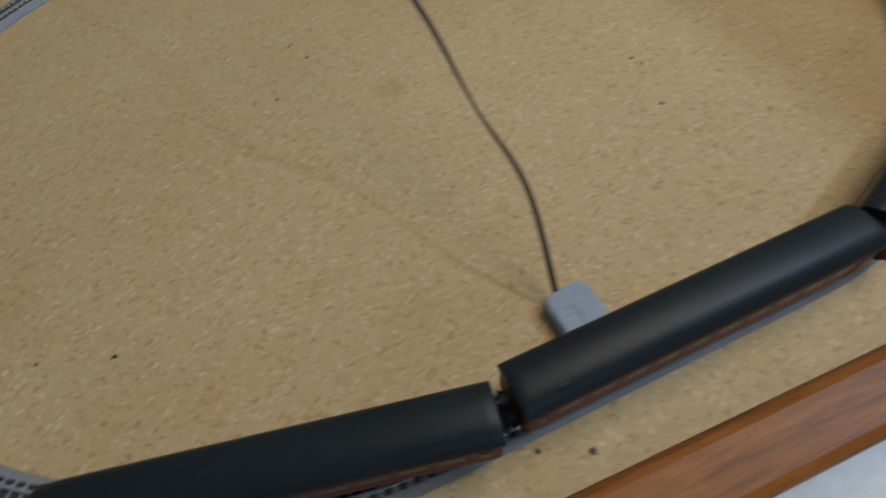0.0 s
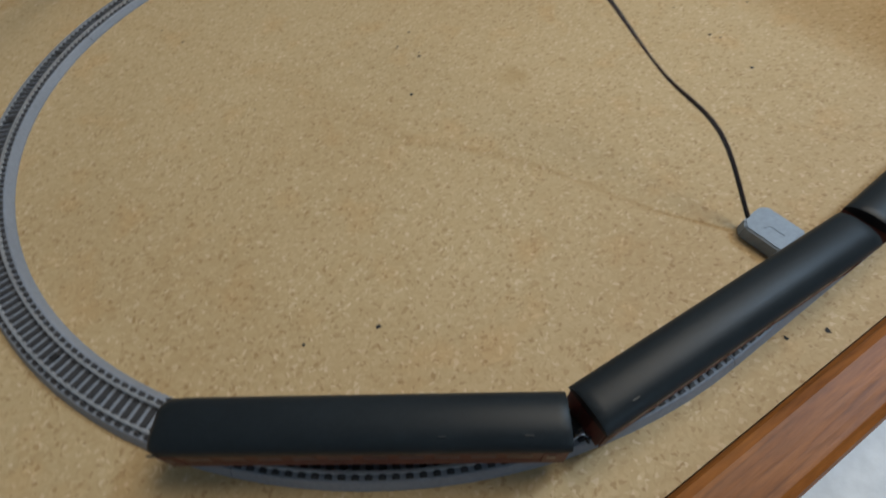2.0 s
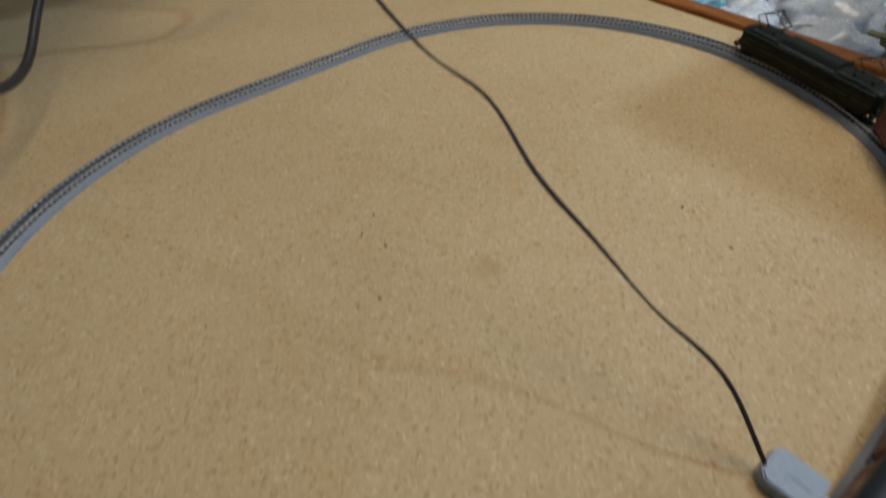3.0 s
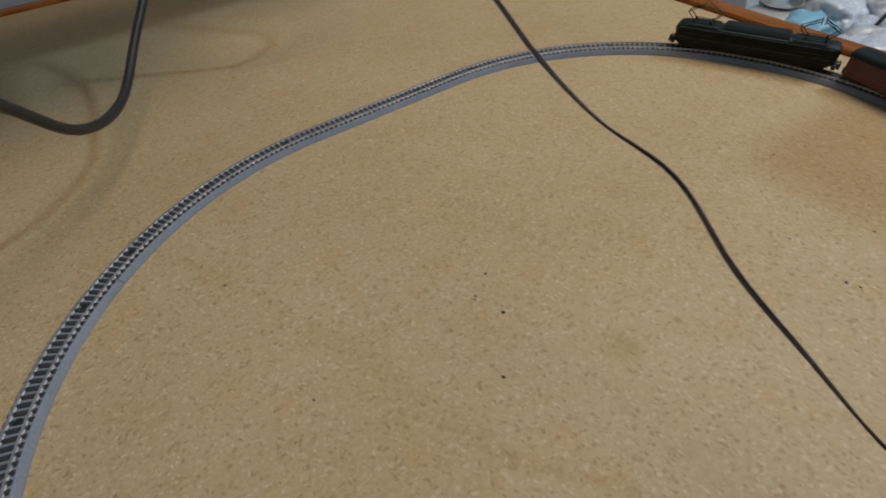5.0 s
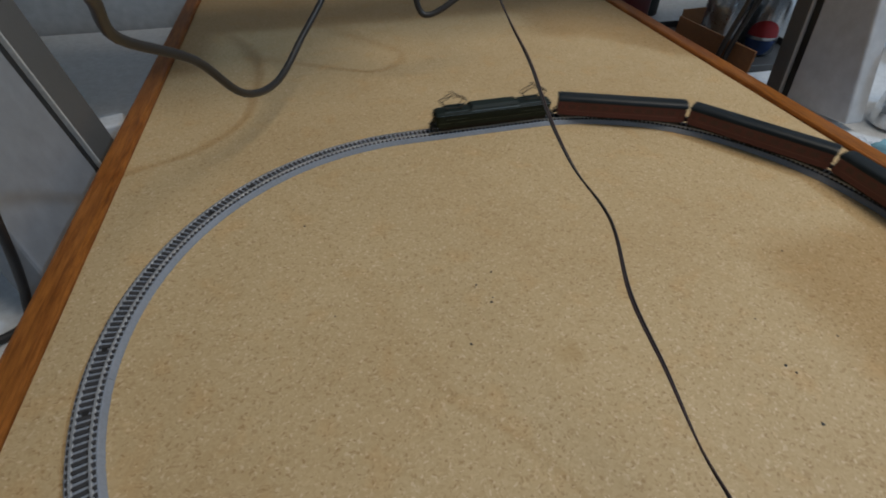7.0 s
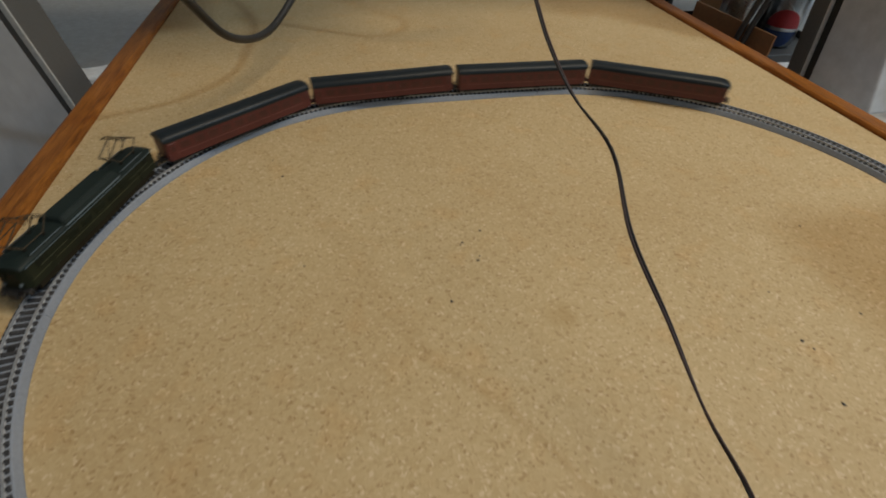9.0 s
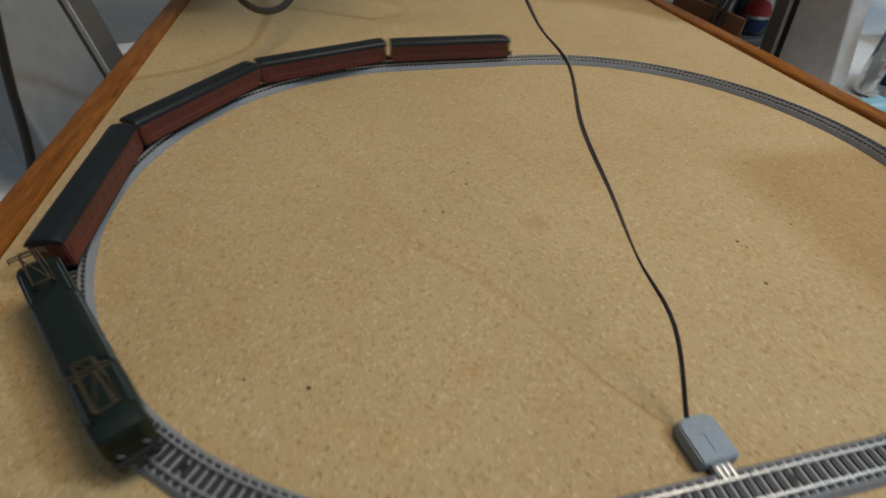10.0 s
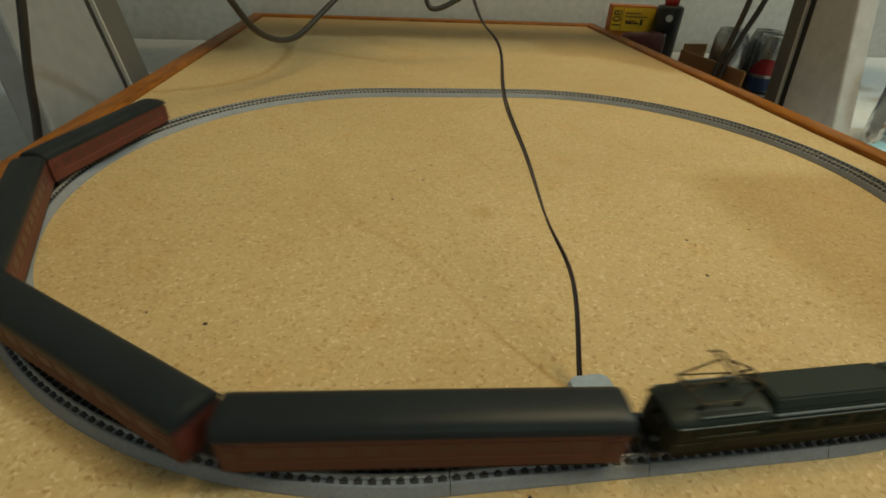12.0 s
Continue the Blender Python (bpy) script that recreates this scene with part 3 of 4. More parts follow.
def build_coach(tail):
    """Passenger coach; heights are over the rail."""
    c = thing("passenger_coach", ("brown-red model end coach with a rounded dark grey roof" if tail else "brown-red model passenger coach with a dark grey arched roof"), "model coach", "coaches of the train")
    n = COACH_LEN / 2
    z = RAIL_TOP
    sides = bmesh.new()
    prof = [(-HALF, z + FLOOR_Z), (HALF, z + FLOOR_Z), (HALF, z + EAVE), (-HALF, z + EAVE)]
    extrude_profile(prof, -n + 0.0006, n - 0.0006, bm=sides)
    if tail:
        bmesh.ops.bevel(sides, geom=[e for e in sides.edges if abs(e.verts[0].co.z - e.verts[1].co.z) > 0.005 and e.verts[0].co.x < 0], offset=0.0062, segments=6, affect="EDGES", profile=0.5)
    bmesh.ops.bevel(sides, geom=[e for e in sides.edges if e.verts[0].co.x > (0 if tail else -1) and abs(e.verts[0].co.z - e.verts[1].co.z) > 0.005], offset=0.0008, segments=2, affect="EDGES")
    body = part("body", sides, M_SIDE, c, "brown-red painted coach body")
    # roof with its ends drawn in
    roof = bmesh.new()
    sect = arch(HALF + 0.0004, z + EAVE - 0.0002, z + TOP, 14)
    stations = [(-n, 0.86), (-n + 0.0012, 0.96), (-n + 0.004, 1.0), (n - 0.004, 1.0), (n - 0.0012, 0.96), (n, 0.86)]
    if tail:
        stations[:3] = [(-n + 0.0002, 0.22), (-n + 0.0010, 0.40), (-n + 0.0026, 0.58), (-n + 0.0050, 0.75), (-n + 0.0085, 0.90), (-n + 0.0130, 0.98), (-n + 0.0180, 1.0)]
    rings = []
    for x, k in stations:
        rings.append([roof.verts.new((x, y * (math.sqrt(1 - (1 - k) ** 2 * 0.95) if tail and x < 0 else 1), z + EAVE - 0.0002 + (h - z - EAVE + 0.0002) * k)) for y, h in sect])
    for r0, r1 in zip(rings, rings[1:]):
        for i in range(len(sect) - 1):
            roof.faces.new((r0[i], r0[i + 1], r1[i + 1], r1[i]))
        roof.faces.new((r0[-1], r0[0], r1[0], r1[-1]))
    roof.faces.new(rings[0])
    roof.faces.new(rings[-1][::-1])
    r = part("roof", roof, M_ROOF, c, "dark grey arched roof", smooth=True)
    r.data.set_sharp_from_angle(angle=radians(40))
    for s in (-1, 1):
        part("gutter", box(-n + 0.001, n - 0.001, s * (HALF + 0.0001) - 0.0003, s * (HALF + 0.0001) + 0.0003, z + EAVE - 0.0008, z + EAVE - 0.0002), M_UNDER, body, "dark rain gutter")
    for x in ((0.028, 0.055) if tail else (-0.054,)):
        v = box(x - 0.0016, x + 0.0016, -0.0060, -0.0036, z + TOP - 0.0019, z + TOP - 0.0006, 0.0003, 1)
        part("roof_vent", v, M_ROOF, r)
    for s in (-1, 1):
        for i in range(10):
            x = -0.0525 + i * 0.01167
            part("window", box(x - 0.0040, x + 0.0040, s * HALF - 0.0001, s * HALF + 0.0001, z + 0.0116, z + 0.0168), M_SIDE_DARK, body, "dark window with narrow frame")
        for x in (-0.0625, 0.0625):
            d = part("door", box(x - 0.0028, x + 0.0028, s * HALF - 0.0003, s * HALF + 0.0003, z + 0.0055, z + 0.0180, 0.0002, 1), M_SIDE, body)
            part("door_window", box(x - 0.0013, x + 0.0013, s * HALF - 0.0005, s * HALF + 0.0005, z + 0.0115, z + 0.0158), M_SIDE_DARK, d)
        part("trim_line", box(-n + 0.002, n - 0.002, s * HALF - 0.0001, s * HALF + 0.0001, z + 0.0092, z + 0.0097), M_STRIPE, body, "thin pale trim line")
    for e in (-1, 1):
        x = e * (n - 0.0006)
        part("end_door", box(x - 0.0003, x + 0.0003, -0.0026, 0.0026, z + 0.0055, z + 0.0175), M_SIDE_DARK, body, "dark gangway door")
        coupler(c, e * (n - 0.001), e, M_UNDER)
        for s in (-1, 1):
            bb = lathe([(0.0005, 0), (0.0005, 0.0016), (0.0013, 0.0017), (0.0013, 0.0021)], 10)
            part("buffer", bb, M_UNDER, c, m=pose(e * (n - 0.0008), s * 0.0055, z + 0.0058, 0, 90 * e, 0))
    part("underframe", box(-n + 0.002, n - 0.002, -0.0080, 0.0080, z + 0.0040, z + FLOOR_Z + 0.0002), M_UNDER, c, "black underframe")
    for x, w in ((-0.016, 0.008), (0.002, 0.006), (0.018, 0.007)):
        part("equipment_box", box(x - w / 2, x + w / 2, -0.0070, 0.0070, z + 0.0014, z + 0.0042, 0.0004, 1), M_UNDER, c, "black underfloor equipment box")
    part("step_board", box(-n + 0.006, n - 0.006, -0.0088, 0.0088, z + 0.0030, z + 0.0034), M_UNDER, c)
    b0, b1 = bogie(c, PIVOT, M_UNDER), bogie(c, -PIVOT, M_UNDER)
    return c, b0, b1


LOCO_LEN, LHALF = 0.1310, 0.0094
LOCO_PIVOT = 0.0340


def pantograph(parent, x, way):
    """Raised diamond pantograph on its four insulators."""
    z = RAIL_TOP + 0.0236
    p = part("pantograph", tube([(-0.0080, -0.0042, z + 0.0014), (0.0080, -0.0042, z + 0.0014)], 0.00030, 6, tube([(-0.0080, 0.0042, z + 0.0014), (0.0080, 0.0042, z + 0.0014)], 0.00030, 6, steps=1), steps=1), M_BRASS, parent, "thin bronze raised pantograph", m=pose(x, 0, 0, 0, 0, 0 if way > 0 else 180))
    rods = []
    for s in (-1, 1):
        for e in (-1, 1):
            rods.append(((e * 0.0075, s * 0.0042, z + 0.0014), (e * 0.0142, s * 0.0036, z + 0.0078), 0.00042))
            rods.append(((e * 0.0142, s * 0.0036, z + 0.0078), (e * 0.0012, s * 0.0030, z + 0.0146), 0.00040))
    for e in (-1, 1):
        rods.append(((e * 0.0142, -0.0036, z + 0.0078), (e * 0.0142, 0.0036, z + 0.0078), 0.00040))
        rods.append(((e * 0.0142, -0.0036, z + 0.0078), (e * 0.0012, 0.0030, z + 0.0146), 0.00030))
    for a, b, r in rods:
        part("arm", tube([a, b], r, 6, steps=1), M_BRASS, p)
    head = bmesh.new()
    for e in (-0.0013, 0.0013):
        tube([(e, -0.0075, z + 0.0136), (e, -0.0060, z + 0.0149), (e, 0.0060, z + 0.0149), (e, 0.0075, z + 0.0136)], 0.00042, 6, head, 3)
    part("head", head, M_BRASS, p)
    for e in (-0.0072, 0.0072):
        for s in (-0.0042, 0.0042):
            part("insulator", lathe([(0.0007, z - 0.0005), (0.0009, z), (0.0006, z + 0.0004), (0.0009, z + 0.0008), (0.0005, z + 0.0012)], 8), M_WEATHER, p, m=pose(e, s, 0))


def build_loco():
    """Dark green electric locomotive with a raised middle roof and low roof ends."""
    l = thing("electric_locomotive", "dark green model electric locomotive with two raised pantographs", "model locomotive")
    n, z = LOCO_LEN / 2, RAIL_TOP
    b = bmesh.new()
    plan = [(-n, 0.0060), (-n + 0.0030, LHALF), (n - 0.0030, LHALF), (n, 0.0060)]
    ring = [(x, -y) for x, y in plan] + [(x, y) for x, y in plan[::-1]]
    lo = [b.verts.new((x, y, z + 0.0062)) for x, y in ring]
    hi = [b.verts.new((x * 0.985, y, z + 0.0196)) for x, y in ring]
    for i in range(len(ring)):
        j = (i + 1) % len(ring)
        b.faces.new((lo[i], lo[j], hi[j], hi[i]))
    b.faces.new(lo[::-1])
    b.faces.new(hi)
    bmesh.ops.bevel(b, geom=list(b.edges), offset=0.0006, segments=2, affect="EDGES")
    body = part("body", b, M_GREEN, l, "dark green painted body with streaks of grime")
    roof = bmesh.new()
    sect = arch(LHALF + 0.0003, z + 0.0192, z + 0.0230, 12)
    rings = []
    for x, k in ((-n + 0.0015, 0.55), (-n + 0.005, 0.9), (-n + 0.009, 1.0), (n - 0.009, 1.0), (n - 0.005, 0.9), (n - 0.0015, 0.55)):
        rings.append([roof.verts.new((x, y * (0.72 + 0.28 * k), z + 0.0192 + (h - z - 0.0192) * k)) for y, h in sect])
    for r0, r1 in zip(rings, rings[1:]):
        for i in range(len(sect) - 1):
            roof.faces.new((r0[i], r0[i + 1], r1[i + 1], r1[i]))
        roof.faces.new((r0[-1], r0[0], r1[0], r1[-1]))
    roof.faces.new(rings[0])
    roof.faces.new(rings[-1][::-1])
    r = part("roof", roof, M_LOCOROOF, l, "dark grey-green low roof", smooth=True)
    r.data.set_sharp_from_angle(angle=radians(35))
    mid = extrude_profile([(-LHALF + 0.0004, z + 0.0198), (LHALF - 0.0004, z + 0.0198), (LHALF - 0.0010, z + 0.0230), (LHALF - 0.0036, z + 0.0257), (-LHALF + 0.0036, z + 0.0257), (-LHALF + 0.0010, z + 0.0230)], -0.0270, 0.0270)
    for v in mid.verts:
        if v.co.z > z + 0.025:
            v.co.x *= 0.93
    bmesh.ops.bevel(mid, geom=list(mid.edges), offset=0.0006, segments=2, affect="EDGES")
    part("raised_roof", mid, M_LOCOROOF, l, "dark raised middle roof hood")
    for s in (-1, 1):
        part("rain_strip", box(-n + 0.004, n - 0.004, s * (LHALF + 0.0002) - 0.00025, s * (LHALF + 0.0002) + 0.00025, z + 0.0195, z + 0.0198), M_LOCOLINE, body, "pale grey rain strip")
        part("hood_edge", box(-0.0265, 0.0265, s * (LHALF - 0.0006) - 0.0006, s * (LHALF - 0.0006) + 0.0006, z + 0.0208, z + 0.0216, 0.0002, 1), M_LOCOLINE, body, "worn blue-grey hood edge")
        for e in (-1, 1):
            x0, x1 = sorted((e * 0.030, e * 0.054))
            k = part("running_board", box(x0, x1, s * 0.0068 - 0.0011, s * 0.0068 + 0.0011, z + 0.0222, z + 0.0227), M_LOCOROOF, r)
            part("board_edge", box(x0, x1, s * 0.0080 - 0.0002, s * 0.0080 + 0.0002, z + 0.0223, z + 0.0228), M_LOCOLINE, k, "pale worn edge")
            part("handrail", tube([(e * 0.0315, s * 0.0100, z + 0.0150), (e * 0.0535, s * 0.0100, z + 0.0150)], 0.00025, 6, steps=1), M_OLIVELINE, body, "thin olive handrail")
            part("cab_window", box(e * 0.0525 - 0.0026, e * 0.0525 + 0.0026, s * LHALF - 0.0004, s * LHALF + 0.0004, z + 0.0145, z + 0.0188, 0.0002, 1), M_LOCOGLASS, body, "dark cab window")
            part("cab_door", box(e * 0.0450 - 0.0024, e * 0.0450 + 0.0024, s * LHALF - 0.0003, s * LHALF + 0.0003, z + 0.0070, z + 0.0190, 0.0002, 1), M_GREEN, body)
        for i in range(5):
            x = -0.026 + 0.013 * i
            g = part("grille", box(x - 0.0045, x + 0.0045, s * LHALF - 0.0003, s * LHALF + 0.0003, z + 0.0128, z + 0.0172, 0.0002, 1), M_GREEN, body, "dark green ventilation grille")
            for q in range(4):
                part("slat", box(x - 0.0042, x + 0.0042, s * (LHALF + 0.0003) - 0.0003, s * (LHALF + 0.0003) + 0.0003, z + 0.0134 + q * 0.0010, z + 0.0137 + q * 0.0010), M_GREEN, g)
        part("skirt", box(-n + 0.006, n - 0.006, s * 0.0078 - 0.0006, s * 0.0078 + 0.0006, z + 0.0022, z + 0.0066, 0.0003, 1), M_WEATHER, l, "grimy brown running gear frame")
    for e in (-1, 1):
        pantograph(l, e * 0.0448, e)
        part("waist_line", box(*sorted((e * 0.001, e * (n - 0.004))), -LHALF - 0.00015, LHALF + 0.00015, z + 0.0108, z + 0.0113), M_OLIVELINE, body, "thin olive waist line")
        x = e * n
        for y in (-0.0032, 0.0032):
            part("windscreen", box(x - 0.0012 * (e > 0) - 0.0002, x + 0.0012 * (e < 0) + 0.0002, y - 0.0022, y + 0.0022, z + 0.0145, z + 0.0185), M_LOCOGLASS, body, "dark windscreen")
        part("buffer_beam", box(x - 0.0016, x + 0.0016, -0.0085, 0.0085, z + 0.0035, z + 0.0068, 0.0003, 1), M_UNDER, l, "black buffer beam")
        for s in (-1, 1):
            part("buffer", lathe([(0.0006, 0), (0.0006, 0.0020), (0.0015, 0.0021), (0.0015, 0.0026)], 10), M_UNDER, l, m=pose(x + e * 0.0014, s * 0.0058, z + 0.0052, 0, 90 * e, 0))
            part("headlamp", lathe([(0.0010, 0), (0.0010, 0.0008), (0.0007, 0.0011)], 10), M_LOCOLINE, l, "small grey headlamp", m=pose(x - e * 0.0002, s * 0.0048, z + 0.0098, 0, 90 * e, 0))
        coupler(l, x, e, M_UNDER)
    part("underframe", box(-n + 0.004, n - 0.004, -0.0072, 0.0072, z + 0.0038, z + 0.0066), M_UNDER, l)
    b0, b1 = bogie(l, LOCO_PIVOT, M_UNDER), bogie(l, -LOCO_PIVOT, M_UNDER)
    return l, b0, b1


LOCO = build_loco()
COACHES = [build_coach(i == 3) for i in range(4)]

# ---------------------------------------------------------------- things beside the board


def upright(name, label, x, y, lean, turn, mirror, front, back, tall, tip=0):
    """Steel upright: panel before it, black strip, bright edge and post."""
    u = thing(name, label, "shelf upright", m=B @ pose(x, y, BASE, tip, lean, turn))
    s = mirror
    side = lambda lo, hi: (min(s * lo, s * hi), max(s * lo, s * hi))
    panel = box(*side(0, 0.028), -front, -0.008, 0, tall, 0.003)
    for v in panel.verts:
        if v.co.y < -front / 2:
            v.co.y += 0.19 * v.co.z
    # The paler copy on the right makes up for light its face lacks.
    part("side_panel", panel, M_PANEL if s > 0 else M_PANEL_DARK, u, "plain grey panel, toned paler for missing light" if s > 0 else "plain grey steel panel")
    part("gap_strip", box(*side(0.004, 0.024), -0.008, 0.005, 0, tall), M_BLACK, u, "black rubber strip")
    part("edge_profile", box(*side(-0.001, 0.026), 0.005, 0.0075, 0, tall, 0.0008), M_EDGE, u, "bright metal edge")
    part("post", box(*side(0, 0.03), 0.0075, back, 0, tall, 0.002), M_POST, u, "dark grey painted steel post")
    return u


def can(x, y, z, body, logo):
    c = thing("drink_can", "silver aluminium drink can with a red, white and blue roundel" if logo else "plain silver aluminium drink can", "drink can", "cans behind the board", m=B @ pose(x, y, z, 0, 0, -40))
    part("body", lathe([(0.020, 0), (0.0245, 0.003), (0.0268, 0.008), (0.0268, 0.077), (0.0258, 0.083), (0.0222, 0.0915), (0.0226, 0.0945), (0.0212, 0.0945), (0.0202, 0.0915)], 28), body, c, smooth=True)
    part("pull_tab", box(-0.008, 0.010, -0.006, 0.006, 0.0916, 0.0926, 0.0004, 1), M_ALU, c)
    if logo:
        for lo, hi, mat in ((0.032, 0.060, M_DULLRED), (0.028, 0.032, M_ALU), (0.004, 0.027, M_DULLBLUE)):
            b = bmesh.new()
            for i in range(28):
                a0, a1 = -2.6 + i * 0.075, -2.6 + (i + 1) * 0.075
                ca = (a0 + a1) / 2 + 1.55
                half = math.sqrt(max(0.0, 1 - (ca / 0.98) ** 2)) * 0.028
                z0, z1 = max(lo, 0.031 - half), min(hi, 0.031 + half)
                if z1 - z0 < 0.001:
                    continue
                v = [b.verts.new((0.0271 * math.cos(a), 0.0271 * math.sin(a), h)) for a, h in ((a0, z0), (a1, z0), (a1, z1), (a0, z1))]
                w = [b.verts.new((0.0267 * math.cos(a), 0.0267 * math.sin(a), h)) for a, h in ((a0, z0), (a1, z0), (a1, z1), (a0, z1))]
                b.faces.new(v)
                b.faces.new(w[::-1])
                for k in range(4):
                    b.faces.new((v[k], w[k], w[(k + 1) % 4], v[(k + 1) % 4]))
            bmesh.ops.remove_doubles(b, verts=b.verts, dist=1e-6)
            part("roundel_band", b, mat, c, "printed roundel band")


def text_bar(parent, x0, x1, z0, z1, y, mat, name="print_bar"):
    part(name, box(x0, x1, y - 0.0006, y + 0.0006, z0, z1), mat, parent, "dark printed bar")


def letters(txt, size, mat, parent, m):
    cu = bpy.data.curves.new("lettering", "FONT")
    cu.body, cu.size, cu.extrude, cu.align_x = txt, size, 0.0002, "CENTER"
    ob = new("lettering", cu)
    cu.materials.append(mat)
    ob.parent = parent
    ob.matrix_basis = m
    return ob


def build_right():
    upright("shelf_upright", "pale grey panel and dark steel shelf upright beside the board", 0.498, 0.3290, 0, 0, 1, 0.108, 0.034, 0.42, -7)
    # yellow box
    y = thing("yellow_carton", "yellow and orange printed carton standing against the wall", "carton", m=B @ pose(0.408, 0.795, BASE, 0, 0, -8))
    part("carton", box(-0.005, 0.092, -0.012, 0.018, 0, 0.107, 0.001, 1), M_ORANGE, y)
    part("label_panel", box(0.0215, 0.0895, -0.0128, -0.0122, 0.056, 0.103), M_YELLOW, y, "yellow printed panel")
    part("number_panel", box(-0.002, 0.0195, -0.0128, -0.0122, 0.056, 0.103), M_YELLOW, y, "yellow number panel")
    letters("108", 0.0245, M_BLACK, y, pose(0.0172, -0.0131, 0.0800, 90, -90, 0))
    for a, b2, z in ((0.026, 0.060, 0.091), (0.026, 0.074, 0.084), (0.028, 0.052, 0.075)):
        text_bar(y, a, b2, z, z + 0.0025, -0.0131, M_CARD)
    for a, b2, z0, z1 in ((0.030, 0.044, 0.071, 0.074), (0.046, 0.058, 0.071, 0.074), (0.061, 0.066, 0.069, 0.081)):
        text_bar(y, a, b2, z0, z1, -0.0133, M_BLACK, "handwriting_bar")
    # bottle with a red cap
    b = thing("spray_bottle", "black cylindrical bottle with a red cap and round white badge", "bottle", m=B @ pose(0.512, 0.742, BASE))
    part("body", lathe([(0.025, 0), (0.0272, 0.002), (0.0272, 0.107), (0.0252, 0.112), (0.012, 0.115)], 28), M_BLACK, b, smooth=True)
    part("cap", lathe([(0.0145, 0.1145), (0.0150, 0.128), (0.010, 0.132), (0.006, 0.143), (0.003, 0.144)], 20), M_RED, b, "glossy red cap", smooth=True)
    d = lathe([(0.0070, 0), (0.0070, 0.0006)], 20)
    part("badge", d, M_WHITE, b, "round white badge", m=pose(-0.0112, -0.0250, 0.091, 90, 0, -24))
    part("print_bar", box(-0.0022, 0.0022, -0.0006, 0.0006, 0.045, 0.061), M_WHITE, b, m=pose(-0.0112, -0.0252, 0, 0, 0, -24))
    # red lump and cardboard
    rb = thing("red_toy_car_body", "dark red rounded plastic body lying behind the frame", "toy part", m=B @ pose(0.445, 0.70, BASE, 0, 0, 14))
    part("shell", box(-0.050, 0.050, -0.020, 0.020, 0, 0.066, 0.014, 3), M_DARKRED, rb, smooth=True)
    tray = thing("plastic_tray", "dark grey plastic tray under the drink cans", "tray", m=B @ pose(0.486, 0.425, BASE))
    part("tray_floor", box(0, 0.17, 0, 0.22, 0, 0.0018, 0.0006, 1), M_TRAY, tray)
    for q in ((0.0, 0.17, 0.2202, 0.2235, 0, 0.012), (0.1702, 0.1735, 0, 0.22, 0, 0.012), (0.02, 0.17, -0.0035, -0.0002, 0, 0.012)):
        part("tray_rim", box(*q, 0.0008, 1), M_TRAY, tray)
    cb = thing("cardboard_box", "opened brown cardboard box behind the timber edge", "box", m=B @ pose(0.440, 0.350, BASE, 0, 0, 4))
    for name, q in (("flap", (-0.0015, 0.0015, 0, 0.165, 0, 0.066)), ("flap", (0.0016, 0.045, 0.162, 0.165, 0, 0.076)), ("bottom", (0.0016, 0.040, 0.0, 0.1619, 0.0, 0.002))):
        part(name, box(*q), M_CARD, cb)
    for x, y2, z, lg in ((0.515, 0.510, BASE + 0.0018, False), (0.585, 0.496, BASE + 0.0018, True), (0.545, 0.562, BASE + 0.0018, False), (0.612, 0.556, BASE + 0.0018, False)):
        can(x, y2, z, M_ALU, lg)
    for pts in (((0.418, 0.398, BASE + 0.006), (0.424, 0.398, 0.0), (0.430, 0.392, 0.05), (0.430, 0.380, 0.11), (0.450, 0.400, 0.20), (0.60, 0.50, 0.40)), ((0.424, 0.390, BASE + 0.006), (0.430, 0.390, 0.0), (0.442, 0.390, 0.05), (0.460, 0.388, 0.11), (0.490, 0.410, 0.20), (0.64, 0.50, 0.40))):
        c = thing("black_lead", "black cable slanting down behind the timber edge", "cable", "slanting leads")
        part("sheath", tube([B @ Vector(q) for q in pts], 0.0040, 10), M_CABLE, c, smooth=True)
    # silver cans in shrink film
    for i, (x, y2) in enumerate(((0.584, 0.224), (0.638, 0.182), (0.645, 0.246), (0.700, 0.205))):
        p = thing("wrapped_can", "silver drink can wrapped in clear crinkled film", "drink can", "wrapped cans beside the upright", m=B @ pose(x, y2, BASE, 0, 0, i * 35))
        part("body", lathe([(0.020, 0), (0.0250, 0.004), (0.0266, 0.010), (0.0266, 0.138), (0.0248, 0.147), (0.0216, 0.158), (0.0222, 0.1615), (0.0208, 0.1615), (0.0200, 0.158)], 28), M_ALU, p, smooth=True)
        film = lathe([(0.0280, 0.004 + k * 0.0056) for k in range(24)], 36)
        for v in film.verts:
            k = 1 + 0.045 * noise.noise(Vector((v.co.x * 120, v.co.y * 120, v.co.z * 45 + i * 3))) + 0.03 * abs(noise.noise(v.co * 260))
            v.co.x, v.co.y = v.co.x * k, v.co.y * k
        film = part("film", film, M_FOIL, p, "bright crinkled film")
        for lo, hi, a0, wide in ((0.022, 0.060, 0.0, 0.5), (0.070, 0.092, 0.35, 0.7), (0.100, 0.126, -0.2, 0.4), (0.040, 0.118, 2.2, 0.45)):
            band = bmesh.new()
            ring = [a0 + wide * (q / 6 - 0.5) - 2.3 - math.radians(i * 35) for q in range(7)]
            low = [band.verts.new((0.0298 * math.cos(g), 0.0298 * math.sin(g), lo)) for g in ring]
            high = [band.verts.new((0.0298 * math.cos(g), 0.0298 * math.sin(g), hi)) for g in ring]
            for q in range(6):
                band.faces.new((low[q], low[q + 1], high[q + 1], high[q]))
